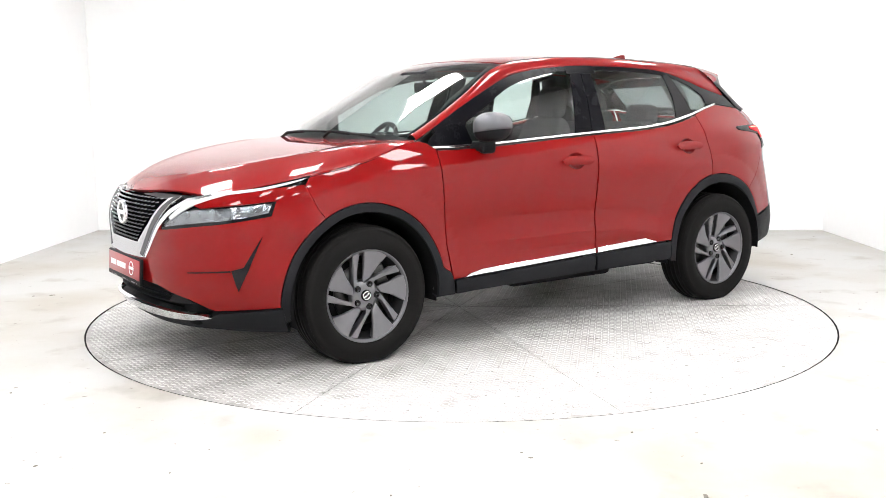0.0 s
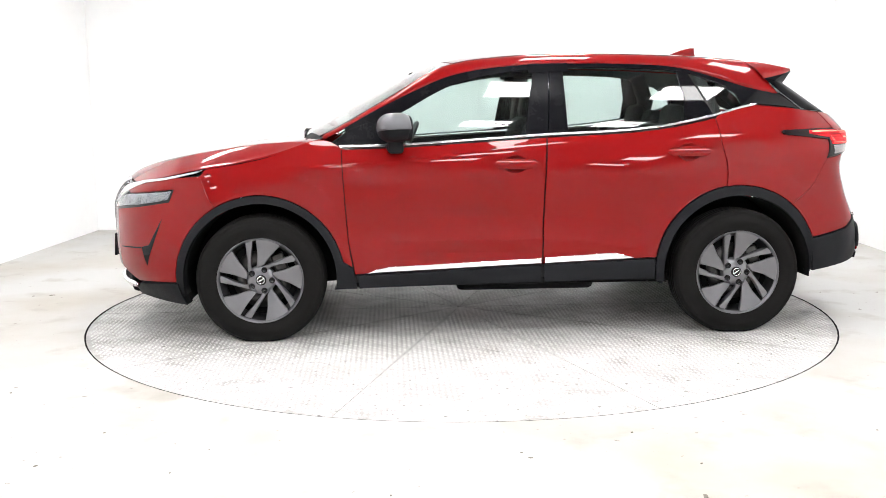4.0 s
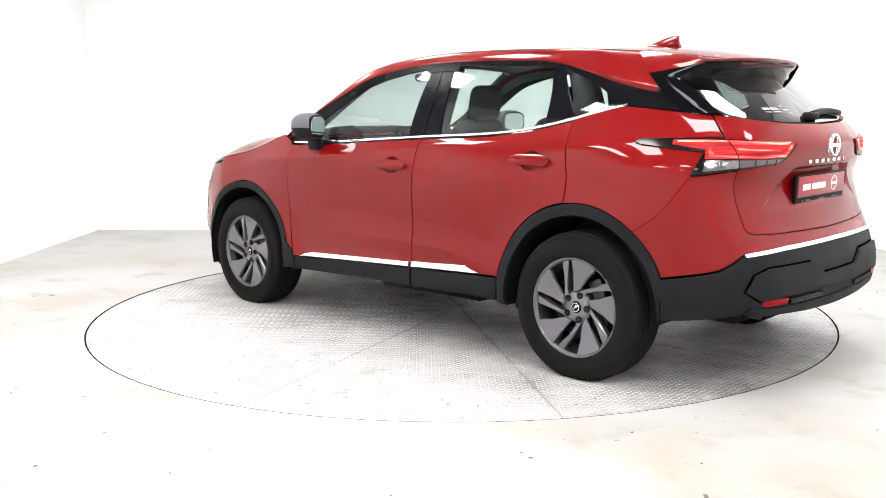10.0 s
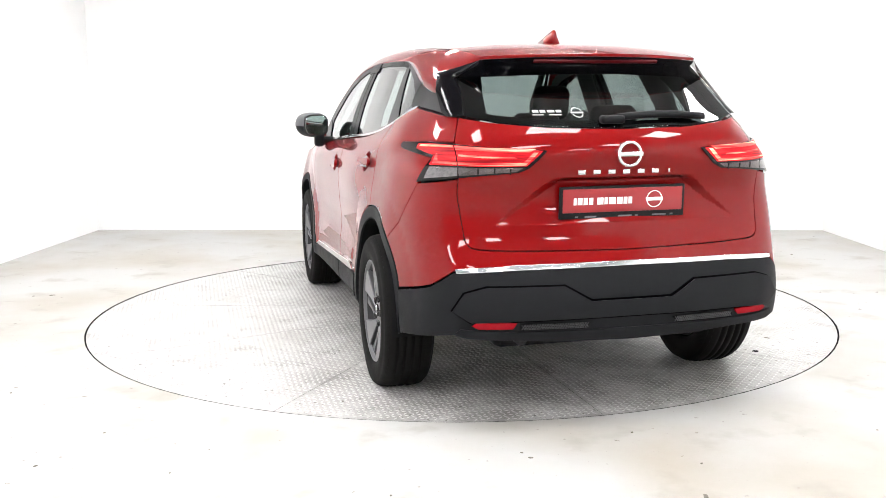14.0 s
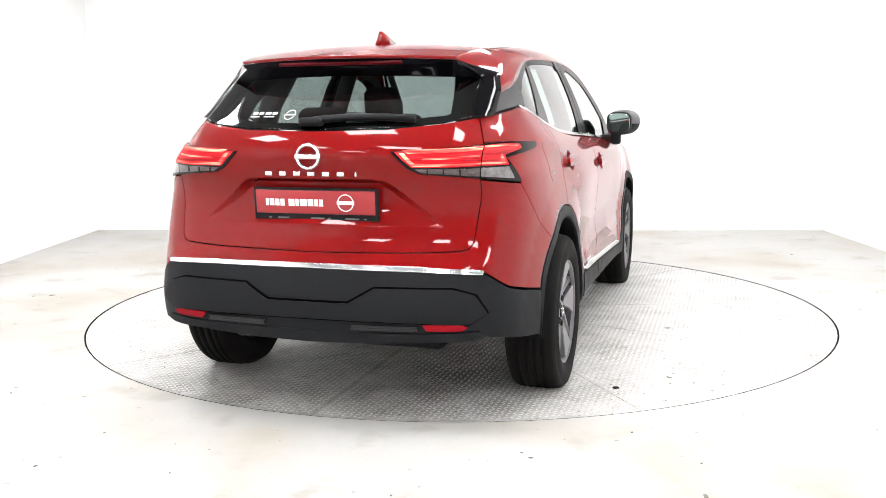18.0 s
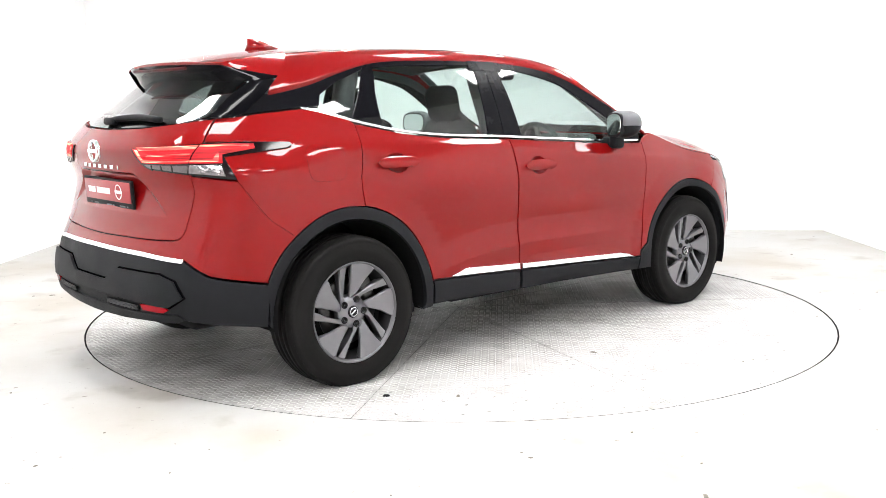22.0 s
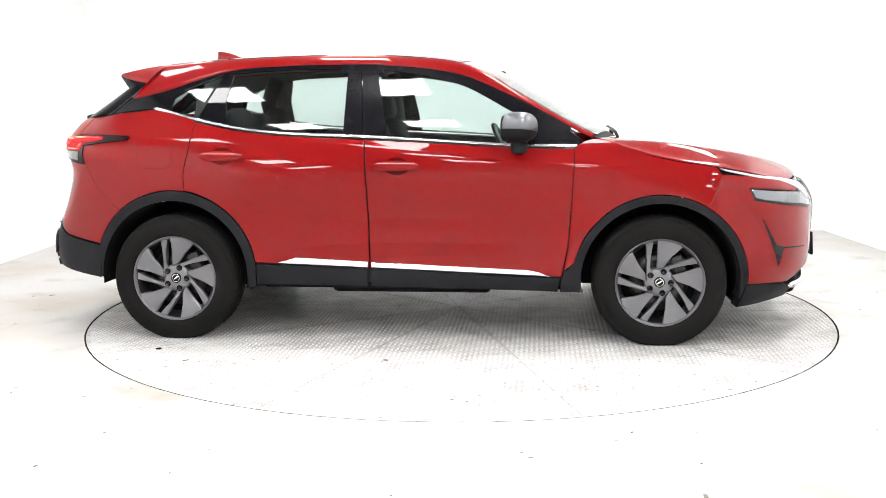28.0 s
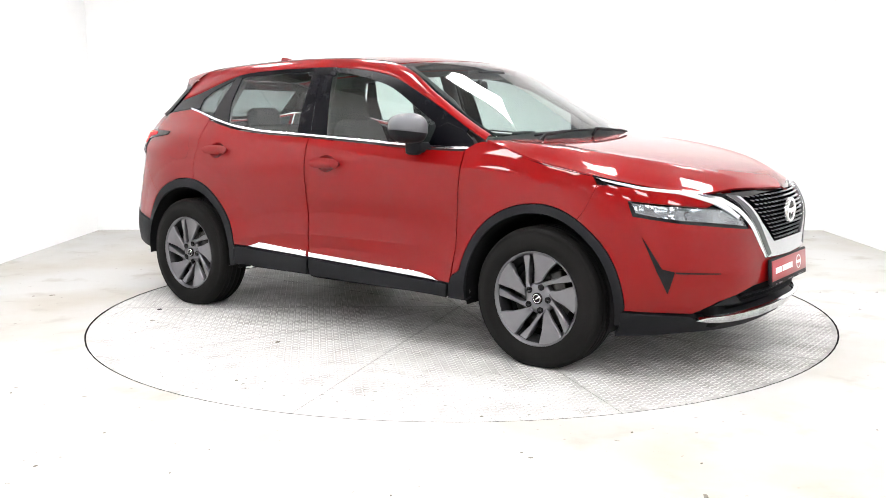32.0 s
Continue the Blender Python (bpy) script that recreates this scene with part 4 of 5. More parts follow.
panel("screen_border", hatch_glass, [[(-.60, 1.245), (-.5, 1.219), (-.3, 1.201), (0, 1.194), (.3, 1.201), (.5, 1.219), (.60, 1.245), (.575, 1.285), (.5, 1.25), (.3, 1.228), (0, 1.220), (-.3, 1.228), (-.5, 1.25), (-.575, 1.285)], [(.595, 1.255), (.58, 1.33), (.57, 1.40), (.47, 1.42), (.50, 1.33), (.515, 1.262)], [(-.595, 1.255), (-.58, 1.33), (-.57, 1.40), (-.47, 1.42), (-.50, 1.33), (-.515, 1.262)]], PIANO, car, da=.06, db=.04, gap=0, thick=.002, lift=-.008)
bm = bmesh.new()
box(bm, (0, 0, 0), (.014, .56, .013), bevel=.004)
part("brake_lamp", bm, BRAKE_LENS, car, "red high-level brake lamp", m=pose(-1.818, 0, 1.4620, 0, 52, 0))

# dealer's sticker on the rear screen: plain bars and a ring
sticker = empty("sticker", car)
tagged(sticker, "small white dealer sticker on the rear screen")
for y, w, z, h in ((.325, .024, 1.256, .010), (.296, .022, 1.256, .010), (.262, .028, 1.256, .010), (.230, .022, 1.256, .010), (.32, .045, 1.242, .004), (.25, .050, 1.242, .004), (.155, .054, 1.250, .006)):
    panel("print_bar", hatch_glass, [[(y - w / 2, z - h / 2), (y + w / 2, z - h / 2), (y + w / 2, z + h / 2), (y - w / 2, z + h / 2)]], FADED_INK, sticker, da=.03, db=.02, gap=0, thick=.0006, lift=.0012)
for a0 in (15, 195):
    arcs = [(.155 + r * math.cos(radians(a)), 1.250 + .85 * r * math.sin(radians(a))) for r, span in ((.024, range(a0, a0 + 151, 15)), (.020, range(a0 + 150, a0 - 1, -15))) for a in span]
    panel("print_ring", hatch_glass, [arcs], FADED_INK, sticker, da=.03, db=.02, gap=0, thick=.0006, lift=.0012)

# bonnet and cowl
bon_side = [(x, 1.0) for x in np.linspace(1.0, 2.05, 12)]
bon_front = [(2.09, .93), (2.14, .80), (2.183, .66), (2.212, .5), (2.232, .3), (2.243, .12), (2.246, 0)]
bon_rear = [(.99, 1.0), (1.04, .85), (1.10, .55), (1.13, .25), (1.135, 0)]
half = bon_side + bon_front
panel("bonnet", bonnet, [half + [(x, -e) for x, e in half[::-1][1:]] + [(x, -e) for x, e in bon_rear] + bon_rear[::-1][1:]], PAINT, car, da=.04, db=.04, gap=.0072, thick=.016, label="red bonnet with two raised folds")
# black strips below the bonnet's edges paint in the seam's shade
for s in BOTH:
    xs = np.linspace(1.02, 2.03, 14)
    panel("bonnet_gap_shade", bonnet, [[(x, s * .984) for x in xs] + [(x, s * 1.004) for x in xs[::-1]]], GAP_SHADE, car, da=.06, db=.04, gap=0, thick=.004, lift=-.006, label="black strip for the shade in the bonnet seam")
bm = bmesh.new()
rows = []
for e in np.linspace(-1, 1, 21):
    a = roof(np.array([[1.10 - .09 * abs(e) ** 2.2, e * .99]]))[0]
    b = bonnet(np.array([[1.165 - .15 * abs(e) ** 2, e * .97]]))[0]
    rows.append([bm.verts.new(Vector(a) + Vector((-.03, 0, -.004))), bm.verts.new(Vector(a).lerp(Vector(b), .4) + Vector((0, 0, -.02))), bm.verts.new(Vector(b) + Vector((0.01, 0, -.02)))])
for A, B in zip(rows, rows[1:]):
    for k in range(2):
        bm.faces.new((A[k], A[k + 1], B[k + 1], B[k]))
bmesh.ops.recalc_face_normals(bm, faces=bm.faces[:])
part("cowl", bm, CLAD, car, "black scuttle below the windscreen")
for y0, y1, x1 in ((-.48, .08, .86), (.08, .54, .90)):
    bm = bmesh.new()
    pts = []
    for k in range(9):
        t = k / 8
        y = y0 + (y1 - y0) * t
        x = 1.115 - .05 * abs(y / .7) ** 2
        p = roof(np.array([[x, y / .70]]))[0]
        pts.append((p[0] + .004, p[1], p[2] + .004))
    rod(bm, pts, .006, 6)
    rod(bm, [(1.13, y0 - .02, pts[0][2] - .03), (1.118, y0 + .04, pts[0][2] + .004), pts[4]], .009, 6)
    part("wiper", bm, CLAD, car, "black windscreen wiper")

# ---- nose ----
V_OUT = [(.485, .858), (.445, .825), (.392, .73), (.33, .645), (.268, .552)]
V_IN = [(.205, .622), (.318, .722), (.362, .79), (.408, .847)]
bump = flank([(1.645, .915), (1.84, .898)]) + nose([(.675, .873), (.622, .852), (.562, .824), (.60, .810), (.735, .828)]) + flank([(1.797, .843), (1.822, .778)]) + nose([(.715, .748), (.55, .722), (.43, .704), (.375, .695), (.272, .555), (0, .545), (0, .432), (.26, .430), (.36, .425), (.56, .37), (.645, .314)]) + flank([(1.772, .334)]) + flank(arc(*ARCH_F, 0, 60, 14) + [(1.60, .80)])
fb = panel("front_bumper", body, [bump], PAINT, car, sides=BOTH, da=.05, db=.02, gap=.0022, label="red front bumper skin")
base = flank([(1.612, .951), (1.72, .936), (1.84, .912)]) + nose([(.63, .876), (.51, .878), (.41, .880), (.2, .880), (0, .878), (0, .54), (.27, .545), (.37, .68), (.55, .715), (.72, .742)]) + flank([(1.83, .77), (1.77, .84)])
panel("lamp_housing", body, [base], PIANO, car, sides=BOTH, da=.1, db=.03, lift=-.016, label="gloss black grille and lamp surround")
for s in BOTH:
    hl = panel("headlamp", body, [flank([(1.80, .838), (1.826, .784)]) + nose([(.712, .752), (.55, .728), (.43, .712), (.44, .745), (.49, .785), (.57, .806), (.735, .823)])], REFLECTOR, car, sides=(s,), da=.04, db=.012, lift=-.008, thick=.01, label="clear headlamp with bright reflectors", bulge=lambda ab: .0030 * np.sin(ab[:, 0] * 12) + .0008 * np.sin(ab[:, 1] * 120))
    panel("lens", body, [flank([(1.80, .838), (1.826, .784)]) + nose([(.712, .752), (.55, .728), (.43, .712), (.44, .745), (.49, .785), (.57, .806), (.735, .823)])], CLEAR, hl, sides=(s,), da=.1, db=.03, lift=.001, thick=.006)
    for k, (yc, r) in enumerate(((.60, .02), (.545, .021), (.68, .019))):
        zc = .772
        pt = body(np.array([[uf(yc, zc), zc]]))[0]
        bm = bmesh.new()
        lathe(bm, [(0.001, .004), (r * .6, .008), (r, .004), (r * 1.15, -.004), (r * 1.15, -.02)], 16)
        part("projector", bm, REFLECTOR, hl, m=pose(pt[0] - .012, s * pt[1] - s * .006, zc, 0, 0, -60 * s if s > 0 else -120))
    panel("headlamp_rim", body, [flank([(1.826, .784), (1.80, .838), (1.79, .843), (1.818, .775)]) + nose([(.715, .742), (.55, .718), (.43, .703), (.43, .712), (.55, .728), (.712, .752)])], PIANO, hl, sides=(s,), da=.1, db=.03, lift=.002, gap=0, thick=.01)
    panel("daytime_lamp", body, [flank([(1.625, .949), (1.72, .931), (1.84, .907)]) + nose([(.65, .887), (.565, .866), (.530, .842), (.492, .803), (.457, .763), (.480, .749), (.520, .787), (.560, .818), (.628, .851), (.680, .871)]) + flank([(1.84, .891), (1.66, .931)])], DRL_LENS, car, sides=(s,), da=.1, db=.02, lift=.003, thick=.012, gap=.0045, label="white daytime running lamp strip")
    panel("air_vent", body, [flank([(1.862, .682), (1.948, .534)]) + nose([(.746, .520), (.757, .418)]) + flank([(1.929, .522)])], PIANO, car, sides=(s,), da=.05, db=.03, lift=.0025, gap=0, thick=.004, label="black boomerang air slit in the bumper")
    # no fold is modelled here: a thin dark strip paints the crease's shade
    panel("crease", body, [nose([(.742, .520), (.575, .506), (.575, .502), (.744, .513)])], DARK, fb, sides=(s,), da=.05, db=.03, lift=.002, gap=0, thick=.003)
    panel("fog_pod", body, [nose([(.572, .330), (.50, .385), (.455, .385), (.38, .328), (.45, .320)])], CLAD, car, sides=(s,), da=.1, db=.03, lift=-.022, thick=.03, label="black corner pod of the lower intake")
v = nose(V_OUT + [(0, .545), (0, .624)] + V_IN)
panel("grille_surround", body, [v], SILVER_SATIN, car, sides=BOTH, da=.06, db=.02, lift=.010, gap=.001, thick=.03, label="satin chrome V-shaped grille surround")
v3 = nose([(.625, .866), (.53, .836), (.468, .785), (.41, .715), (.345, .632), (.284, .552), (.270, .552), (.333, .645), (.396, .73), (.452, .80), (.515, .850), (.61, .873)])
for s in BOTH:
    panel("surround_blade", body, [v3], CHROME, car, sides=(s,), da=.06, db=.02, lift=.006, gap=.001, thick=.02, label="thin chrome blade beside the grille")
v2 = nose([(.478, .855), (.440, .822), (.388, .73), (.326, .645), (.266, .557), (.238, .568), (.288, .640), (.345, .722), (.394, .805), (.440, .851)])
for s in BOTH:
    panel("surround_inlay", body, [v2], SATIN, car, sides=(s,), da=.06, db=.02, lift=.0125, gap=0, thick=.004, label="dark satin band of the grille surround")


def grille_mesh():
    """Rows of short slanted bars in the V of the grille."""
    bm = bmesh.new()
    for r in range(12):
        z = .635 + r * .0190
        half_w = np.interp(z, (.622, .722, .79, .86), (.20, .312, .355, .41)) - .028
        k = -12
        while k <= 12:
            y = (k + .5 * (r % 2)) * .040
            if abs(y) < half_w:
                p = body(np.array([[uf(abs(y), z), z]]))[0]
                yaw = -math.degrees(math.atan2(abs(y) * .3, 1)) * (1 if y > 0 else -1)
                box(bm, (0, 0, 0), (.010, .021, .0036), m=pose(p[0] - .003, y, z, 0, 0, -yaw) @ pose(0, 0, 0, 14 if y > 0 else -14))
            k += 1
    return bm


# matt black sheet paints in the shade of the hollow behind the bars
panel("grille_shade", body, [nose([(0, .630), (.195, .630), (.305, .722), (.350, .79), (.398, .845), (.2, .858), (0, .862)])], GAP_SHADE, car, sides=BOTH, da=.1, db=.03, lift=-.0135, gap=0, thick=.002, label="black sheet for the shade behind the grille")
tagged(part("grille_mesh", grille_mesh(), GRILLE, car, smooth=False), "black honeycomb grille with short bars", kind="stuff")


def badge(parent, x, z, r, d):
    """Round plain emblem: a bright ring crossed by a bar."""
    hub = empty("badge", parent, pose(x, 0, z, 0, 0, -90 if d > 0 else 90))
    bm = bmesh.new()
    lathe(bm, [(r, -.01), (r, .006), (r * .9, .010), (r * .78, .006), (r * .78, -.01)], 32)
    part("ring", bm, CHROME, hub)
    bm = bmesh.new()
    box(bm, (0, .006, 0), (r * 2.1, .008, r * .36), bevel=.003)
    part("bar", bm, CHROME, hub)
    if d > 0:
        bm = bmesh.new()
        lathe(bm, [(0.001, .002), (r * .8, .002), (r * .8, 0)], 24)
        part("field", bm, PIANO, hub)
    return hub


tagged(badge(car, float(body(np.array([[15.0, .757]]))[0, 0]) + .014, .757, .061, 1), "round chrome emblem with a cross bar")
panel("lower_intake", body, [nose([(0, .436), (.27, .436), (.37, .43), (.57, .375), (.64, .315), (.58, .268), (0, .30)])], DARK, car, sides=BOTH, da=.1, db=.04, lift=-.045, label="dark lower air intake")
for z, w in ((.345, .50), (.385, .42)):
    panel("intake_bar", body, [nose([(0, z), (w, z - .01), (w, z - .022), (0, z - .012)])], CLAD, car, sides=BOTH, da=.1, db=.03, lift=-.02, thick=.02)
panel("front_lip", body, [flank([(1.78, .332)]) + nose([(.655, .310), (.585, .276), (.45, .288), (.22, .306), (0, .318), (0, .232), (.26, .214), (.58, .214)]) + flank([(1.88, .205), (1.735, .205), (1.755, .245)])], CLAD, car, sides=BOTH, da=.1, db=.03, lift=.012, thick=.05, label="black lower bumper lip")
panel("lip_strip", body, [nose([(.618, .292), (.585, .303), (.384, .307), (.22, .313), (0, .319), (0, .276), (.22, .268), (.40, .268), (.52, .275), (.59, .286)])], CHROME, car, sides=BOTH, da=.1, db=.02, lift=.024, thick=.02, gap=0, label="bright chrome lip under the intake")


def number_plate(x, z, h, tilt, d, label):
    """Red dealer plate in a black holder: the writing stands as plain bars."""
    pl = empty("number_plate", car, pose(x, 0, z, 0, 0, 90 if d < 0 else -90) @ pose(0, 0, 0, tilt))
    tagged(pl, label)
    bm = bmesh.new()
    box(bm, (0, 0, 0), (.545, .016, h), bevel=.005)
    part("holder", bm, CLAD, pl)
    bm = bmesh.new()
    box(bm, (0, .008, .008), (.52, .006, h - .035), bevel=.002)
    part("face", bm, PLATE_RED, pl)
    x0 = .215
    for w in (.012, .02, .018, .018, 0, .026, .014, .03, .024, .016, .016):
        if w:
            bm = bmesh.new()
            box(bm, (x0 - w / 2, .0115, .006), (w, .002, .028))
            part("letter_bar", bm, WHITE_INK, pl, smooth=False)
        x0 -= (w or .008) + .005
    bm = bmesh.new()
    lathe(bm, [(.035, .0112), (.035, .0128), (.031, .0128), (.031, .0112)], 28, m=pose(-.135, 0, .008))
    box(bm, (-.135, .0122, .008), (.074, .002, .014))
    part("emblem", bm, WHITE_INK, pl, smooth=False)
    for bx, w in ((.20, .012), (.14, .05), (-.01, .06), (-.06, .012), (-.16, .06), (-.215, .012)):
        bm = bmesh.new()
        box(bm, (bx, .0085, -h / 2 + .008), (w, .002, .006))
        part("print_bar", bm, ALLOY, pl, smooth=False)


number_plate(2.272, .472, .135, 4, 1, "red dealer plate on the front bumper")
number_plate(-2.098, .895, .130, -3, -1, "red dealer plate on the tailgate")

# ---- tail ----
def dish(ab):
    """Shallow plate recess with flaring wings in the tailgate."""
    p = body(ab)
    y, z = np.abs(p[:, 1]), p[:, 2]
    lim = np.clip(.315 + (.985 - z) * 1.26, .315, .53)
    down = np.clip((z - .815) / .165, 0, 1)
    inside = np.clip((lim - y) / (.006 + .062 * down), 0, 1) * np.clip((.996 - z) / .020, 0, 1)
    return -.032 * inside * down


gate = tail([(0, 1.186), (.30, 1.192), (.50, 1.212), (.619, 1.235), (.659, 1.14), (.662, 1.0), (.657, .88), (.652, .82), (.648, .770), (.643, .745), (.628, .730), (.600, .7225), (.45, .7155), (0, .709)])
tg = panel("tailgate", body, [gate], PAINT, car, sides=BOTH, da=.022, db=.008, gap=.0022, bulge=dish, label="red tailgate with a plate recess")
rb = panel("rear_bumper", body, [flank([(-1.862, .972)]) + tail([(.664, .995), (.659, .88), (.654, .82), (.650, .769), (.6455, .7475), (.630, .7265), (.601, .719), (.45, .712), (0, .706), (0, .662), (.685, .647)]) + flank([(-2.0, .578), (-1.75, .528)] + arc(*ARCH_R, 158, 130, 6) + [(-1.74, .80)])], PAINT, car, sides=BOTH, da=.08, db=.03, gap=.003, label="red upper rear bumper skin")
panel("rear_cladding", body, [tail([(0, .658), (.685, .642)]) + flank([(-2.0, .572), (-1.755, .522), (-1.775, .335)]) + tail([(.68, .388), (.5, .376), (.3, .364), (0, .358)])], CLAD, car, sides=BOTH, da=.1, db=.03, lift=.003, thick=.06, label="black lower rear bumper")
panel("bumper_strip", body, [tail([(0, .662), (.45, .657), (.69, .644), (.687, .631), (.45, .642), (0, .647)])], CHROME, car, sides=BOTH, da=.1, db=.02, lift=.012, thick=.012, gap=0, label="chrome strip across the rear bumper")
# flat black sheet, not cut in: draws the groove's shade round the insert
panel("bumper_groove_shade", body, [tail([(0, .523), (.1705, .523), (.2765, .583), (.5865, .584), (.6715, .558), (.7155, .486), (.646, .4375), (.45, .4435), (0, .4455)])], GAP_SHADE, car, sides=BOTH, da=.1, db=.03, lift=.0045, gap=0, thick=.003)
panel("skid_panel", body, [tail([(0, .514), (.176, .514), (.282, .574), (.583, .575), (.663, .552), (.705, .486), (.643, .446), (.45, .452), (0, .454)])], CLAD, car, sides=BOTH, da=.1, db=.03, lift=.018, gap=0, thick=.014, label="raised black bumper insert")
panel("lower_diffuser", body, [tail([(0, .400), (.45, .402), (.68, .412), (.70, .392), (.66, .380), (.5, .374), (.3, .362), (0, .356)])], CLAD, car, sides=BOTH, da=.1, db=.03, lift=.012, gap=0, thick=.03, label="black lower diffuser")
for s in BOTH:
    panel("reflector", body, [tail([(.475, .442), (.62, .443), (.64, .432), (.615, .420), (.49, .420)])], LENS_RED, car, sides=(s,), da=.1, db=.02, lift=.0135, gap=0, thick=.012, label="red bumper reflector")
    panel("vent_mesh", body, [tail([(.18, .432), (.46, .438), (.46, .412), (.20, .408)])], DARK, car, sides=(s,), da=.1, db=.02, lift=.0125, gap=0, thick=.006, label="black honeycomb vent")
    bm = bmesh.new()
    for k in range(26):
        y = .195 + k * .0102
        for d in (-1, 1):
            p = body(np.array([[ur(y, .423), .423]]))[0]
            yaw = math.degrees(math.atan2(*(body(np.array([[ur(y - .02, .423), .423]]))[0] - body(np.array([[ur(y + .02, .423), .423]]))[0])[:2]))
            box(bm, (0, 0, 0), (.004, .0022, .026), m=pose(p[0] - .014, s * p[1], .423, 0, 0, s * (180 - yaw)) @ pose(0, 0, 0, 38 * d))
    tagged(part("vent_lattice", bm, VENT, car, smooth=False), "black lattice in the bumper vent", kind="stuff")
    # tail lamps: one half on the tailgate, one on the quarter
    for name, owner, outer in (("tail_lamp", tg, False), ("tail_lamp", car, True)):
        if outer:
            q = tail([(.6645, 1.130), (.6645, 1.002)]) + flank([(-1.864, .979), (-1.893, 1.074), (-1.62, 1.104), (-1.592, 1.116), (-1.60, 1.128), (-1.80, 1.134)])
            hot = tail([(.6645, 1.122), (.6645, 1.048)]) + flank([(-1.905, 1.046), (-1.895, 1.082), (-1.76, 1.105), (-1.76, 1.123), (-1.85, 1.126)])
            bars = [tail([(.6645, 1.119), (.6645, 1.113)]) + flank([(-1.85, 1.115), (-1.78, 1.113), (-1.78, 1.119), (-1.85, 1.122)]), tail([(.6645, 1.060), (.6645, 1.052)]) + flank([(-1.918, 1.051), (-1.905, 1.085), (-1.91, 1.088), (-1.935, 1.060)])]
            pale = tail([(.6645, 1.040), (.6645, 1.010)]) + flank([(-1.905, .994), (-1.913, 1.038)])
        else:
            q = tail([(.332, 1.104), (.40, 1.040), (.44, 1.022), (.6595, 1.002), (.6595, 1.128)])
            hot = tail([(.348, 1.103), (.412, 1.049), (.6595, 1.048), (.6595, 1.122)])
            bars = [tail([(.45, 1.076), (.655, 1.082), (.655, 1.088), (.46, 1.081)]), tail([(.366, 1.099), (.416, 1.053), (.6595, 1.052), (.6595, 1.059), (.425, 1.061), (.384, 1.099)]), tail([(.400, 1.098), (.6595, 1.105), (.6595, 1.118), (.378, 1.109)])]
            pale = tail([(.425, 1.041), (.45, 1.027), (.6595, 1.010), (.6595, 1.040)])
        lamp = panel(name, body, [q], LENS_SMOKE, owner, sides=(s,), da=.08, db=.02, lift=.008, gap=.001, thick=.02, label="lit red tail lamp with a clear lower band")
        panel("red_lens", body, [hot], LAMP_RED, lamp, sides=(s,), da=.08, db=.02, lift=.0105, gap=0, thick=.004, label="glowing red lens")
        panel("light_bar", body, bars, LAMP_AMBER, lamp, sides=(s,), da=.08, db=.02, lift=.0125, gap=0, thick=.003, label="bright light bar")
        panel("reverse_lens", body, [pale], SPARKLE if outer else SMOKE_CLEAR, lamp, sides=(s,), da=.08, db=.02, lift=.0105, gap=0, thick=.004, label="clear reversing lens")
        for y in ((.47, .53, .59) if not outer else ()):
            panel("lens_rib", body, [tail([(y, 1.040), (y + .005, 1.040), (y + .005, 1.016), (y, 1.018)])], LENS_SMOKE, lamp, sides=(s,), da=.08, db=.02, lift=.012, gap=0, thick=.003)
hub = badge(tg, float(body(np.array([[0, 1.088]]))[0, 0]) - .008, 1.088, .052, -1)
tagged(hub, "round chrome emblem with a cross bar")
for k in range(7):
    y = .190 - k * .063
    bm = bmesh.new()
    box(bm, (0, 0, 0), (.005, .030 if k < 6 else .008, .018), bevel=.002)
    x = float(body(np.array([[ur(abs(y), 1.018), 1.018]]))[0, 0])
    part("letter_bar", bm, CHROME, tg, m=pose(x - .004, y, 1.018, 0, 0, 0))
# rear wiper
bm = bmesh.new()
pts = []
for k in range(9):
    y = .02 - .42 * k / 8
    p = hatch_glass(np.array([[y, 1.225 + .012 * math.sin(k / 8 * 3)]]))[0]
    pts.append((p[0] - .022, p[1], p[2] + .004))
rod(bm, pts, .015, 8)
p = hatch_glass(np.array([[.03, 1.222]]))[0]
box(bm, (p[0] - .02, .03, 1.222), (.05, .10, .035), bevel=.012)
part("rear_wiper", bm, CLAD, car, "black rear screen wiper")
# shark fin
bm = bmesh.new()
prof = [(-1.135, 1.576), (-1.19, 1.597), (-1.245, 1.618), (-1.305, 1.631), (-1.332, 1.630), (-1.328, 1.60), (-1.340, 1.562)]
for s in BOTH:
    vs = [bm.verts.new((x, s * (.026 if k in (0, 6) else .014 if k in (1, 5) else .006 if k == 2 else .004), z)) for k, (x, z) in enumerate(prof)]
    bm.faces.new(vs if s > 0 else vs[::-1])
bm.verts.ensure_lookup_table()
for k in range(7):
    j = (k + 1) % 7
    bm.faces.new((bm.verts[j], bm.verts[k], bm.verts[7 + k], bm.verts[7 + j]))
bmesh.ops.recalc_face_normals(bm, faces=bm.faces[:])
bmesh.ops.bevel(bm, geom=bm.edges[:], offset=.003, segments=2, affect="EDGES", clamp_overlap=True)
part("roof_aerial", bm, PAINT, car, "red shark-fin roof aerial")
bm = bmesh.new()
rod(bm, [(-1.85, .40, .335), (-2.02, .40, .328)], .024, 12)
part("exhaust_pipe", bm, ALLOY_DARK, car, "steel exhaust tip")

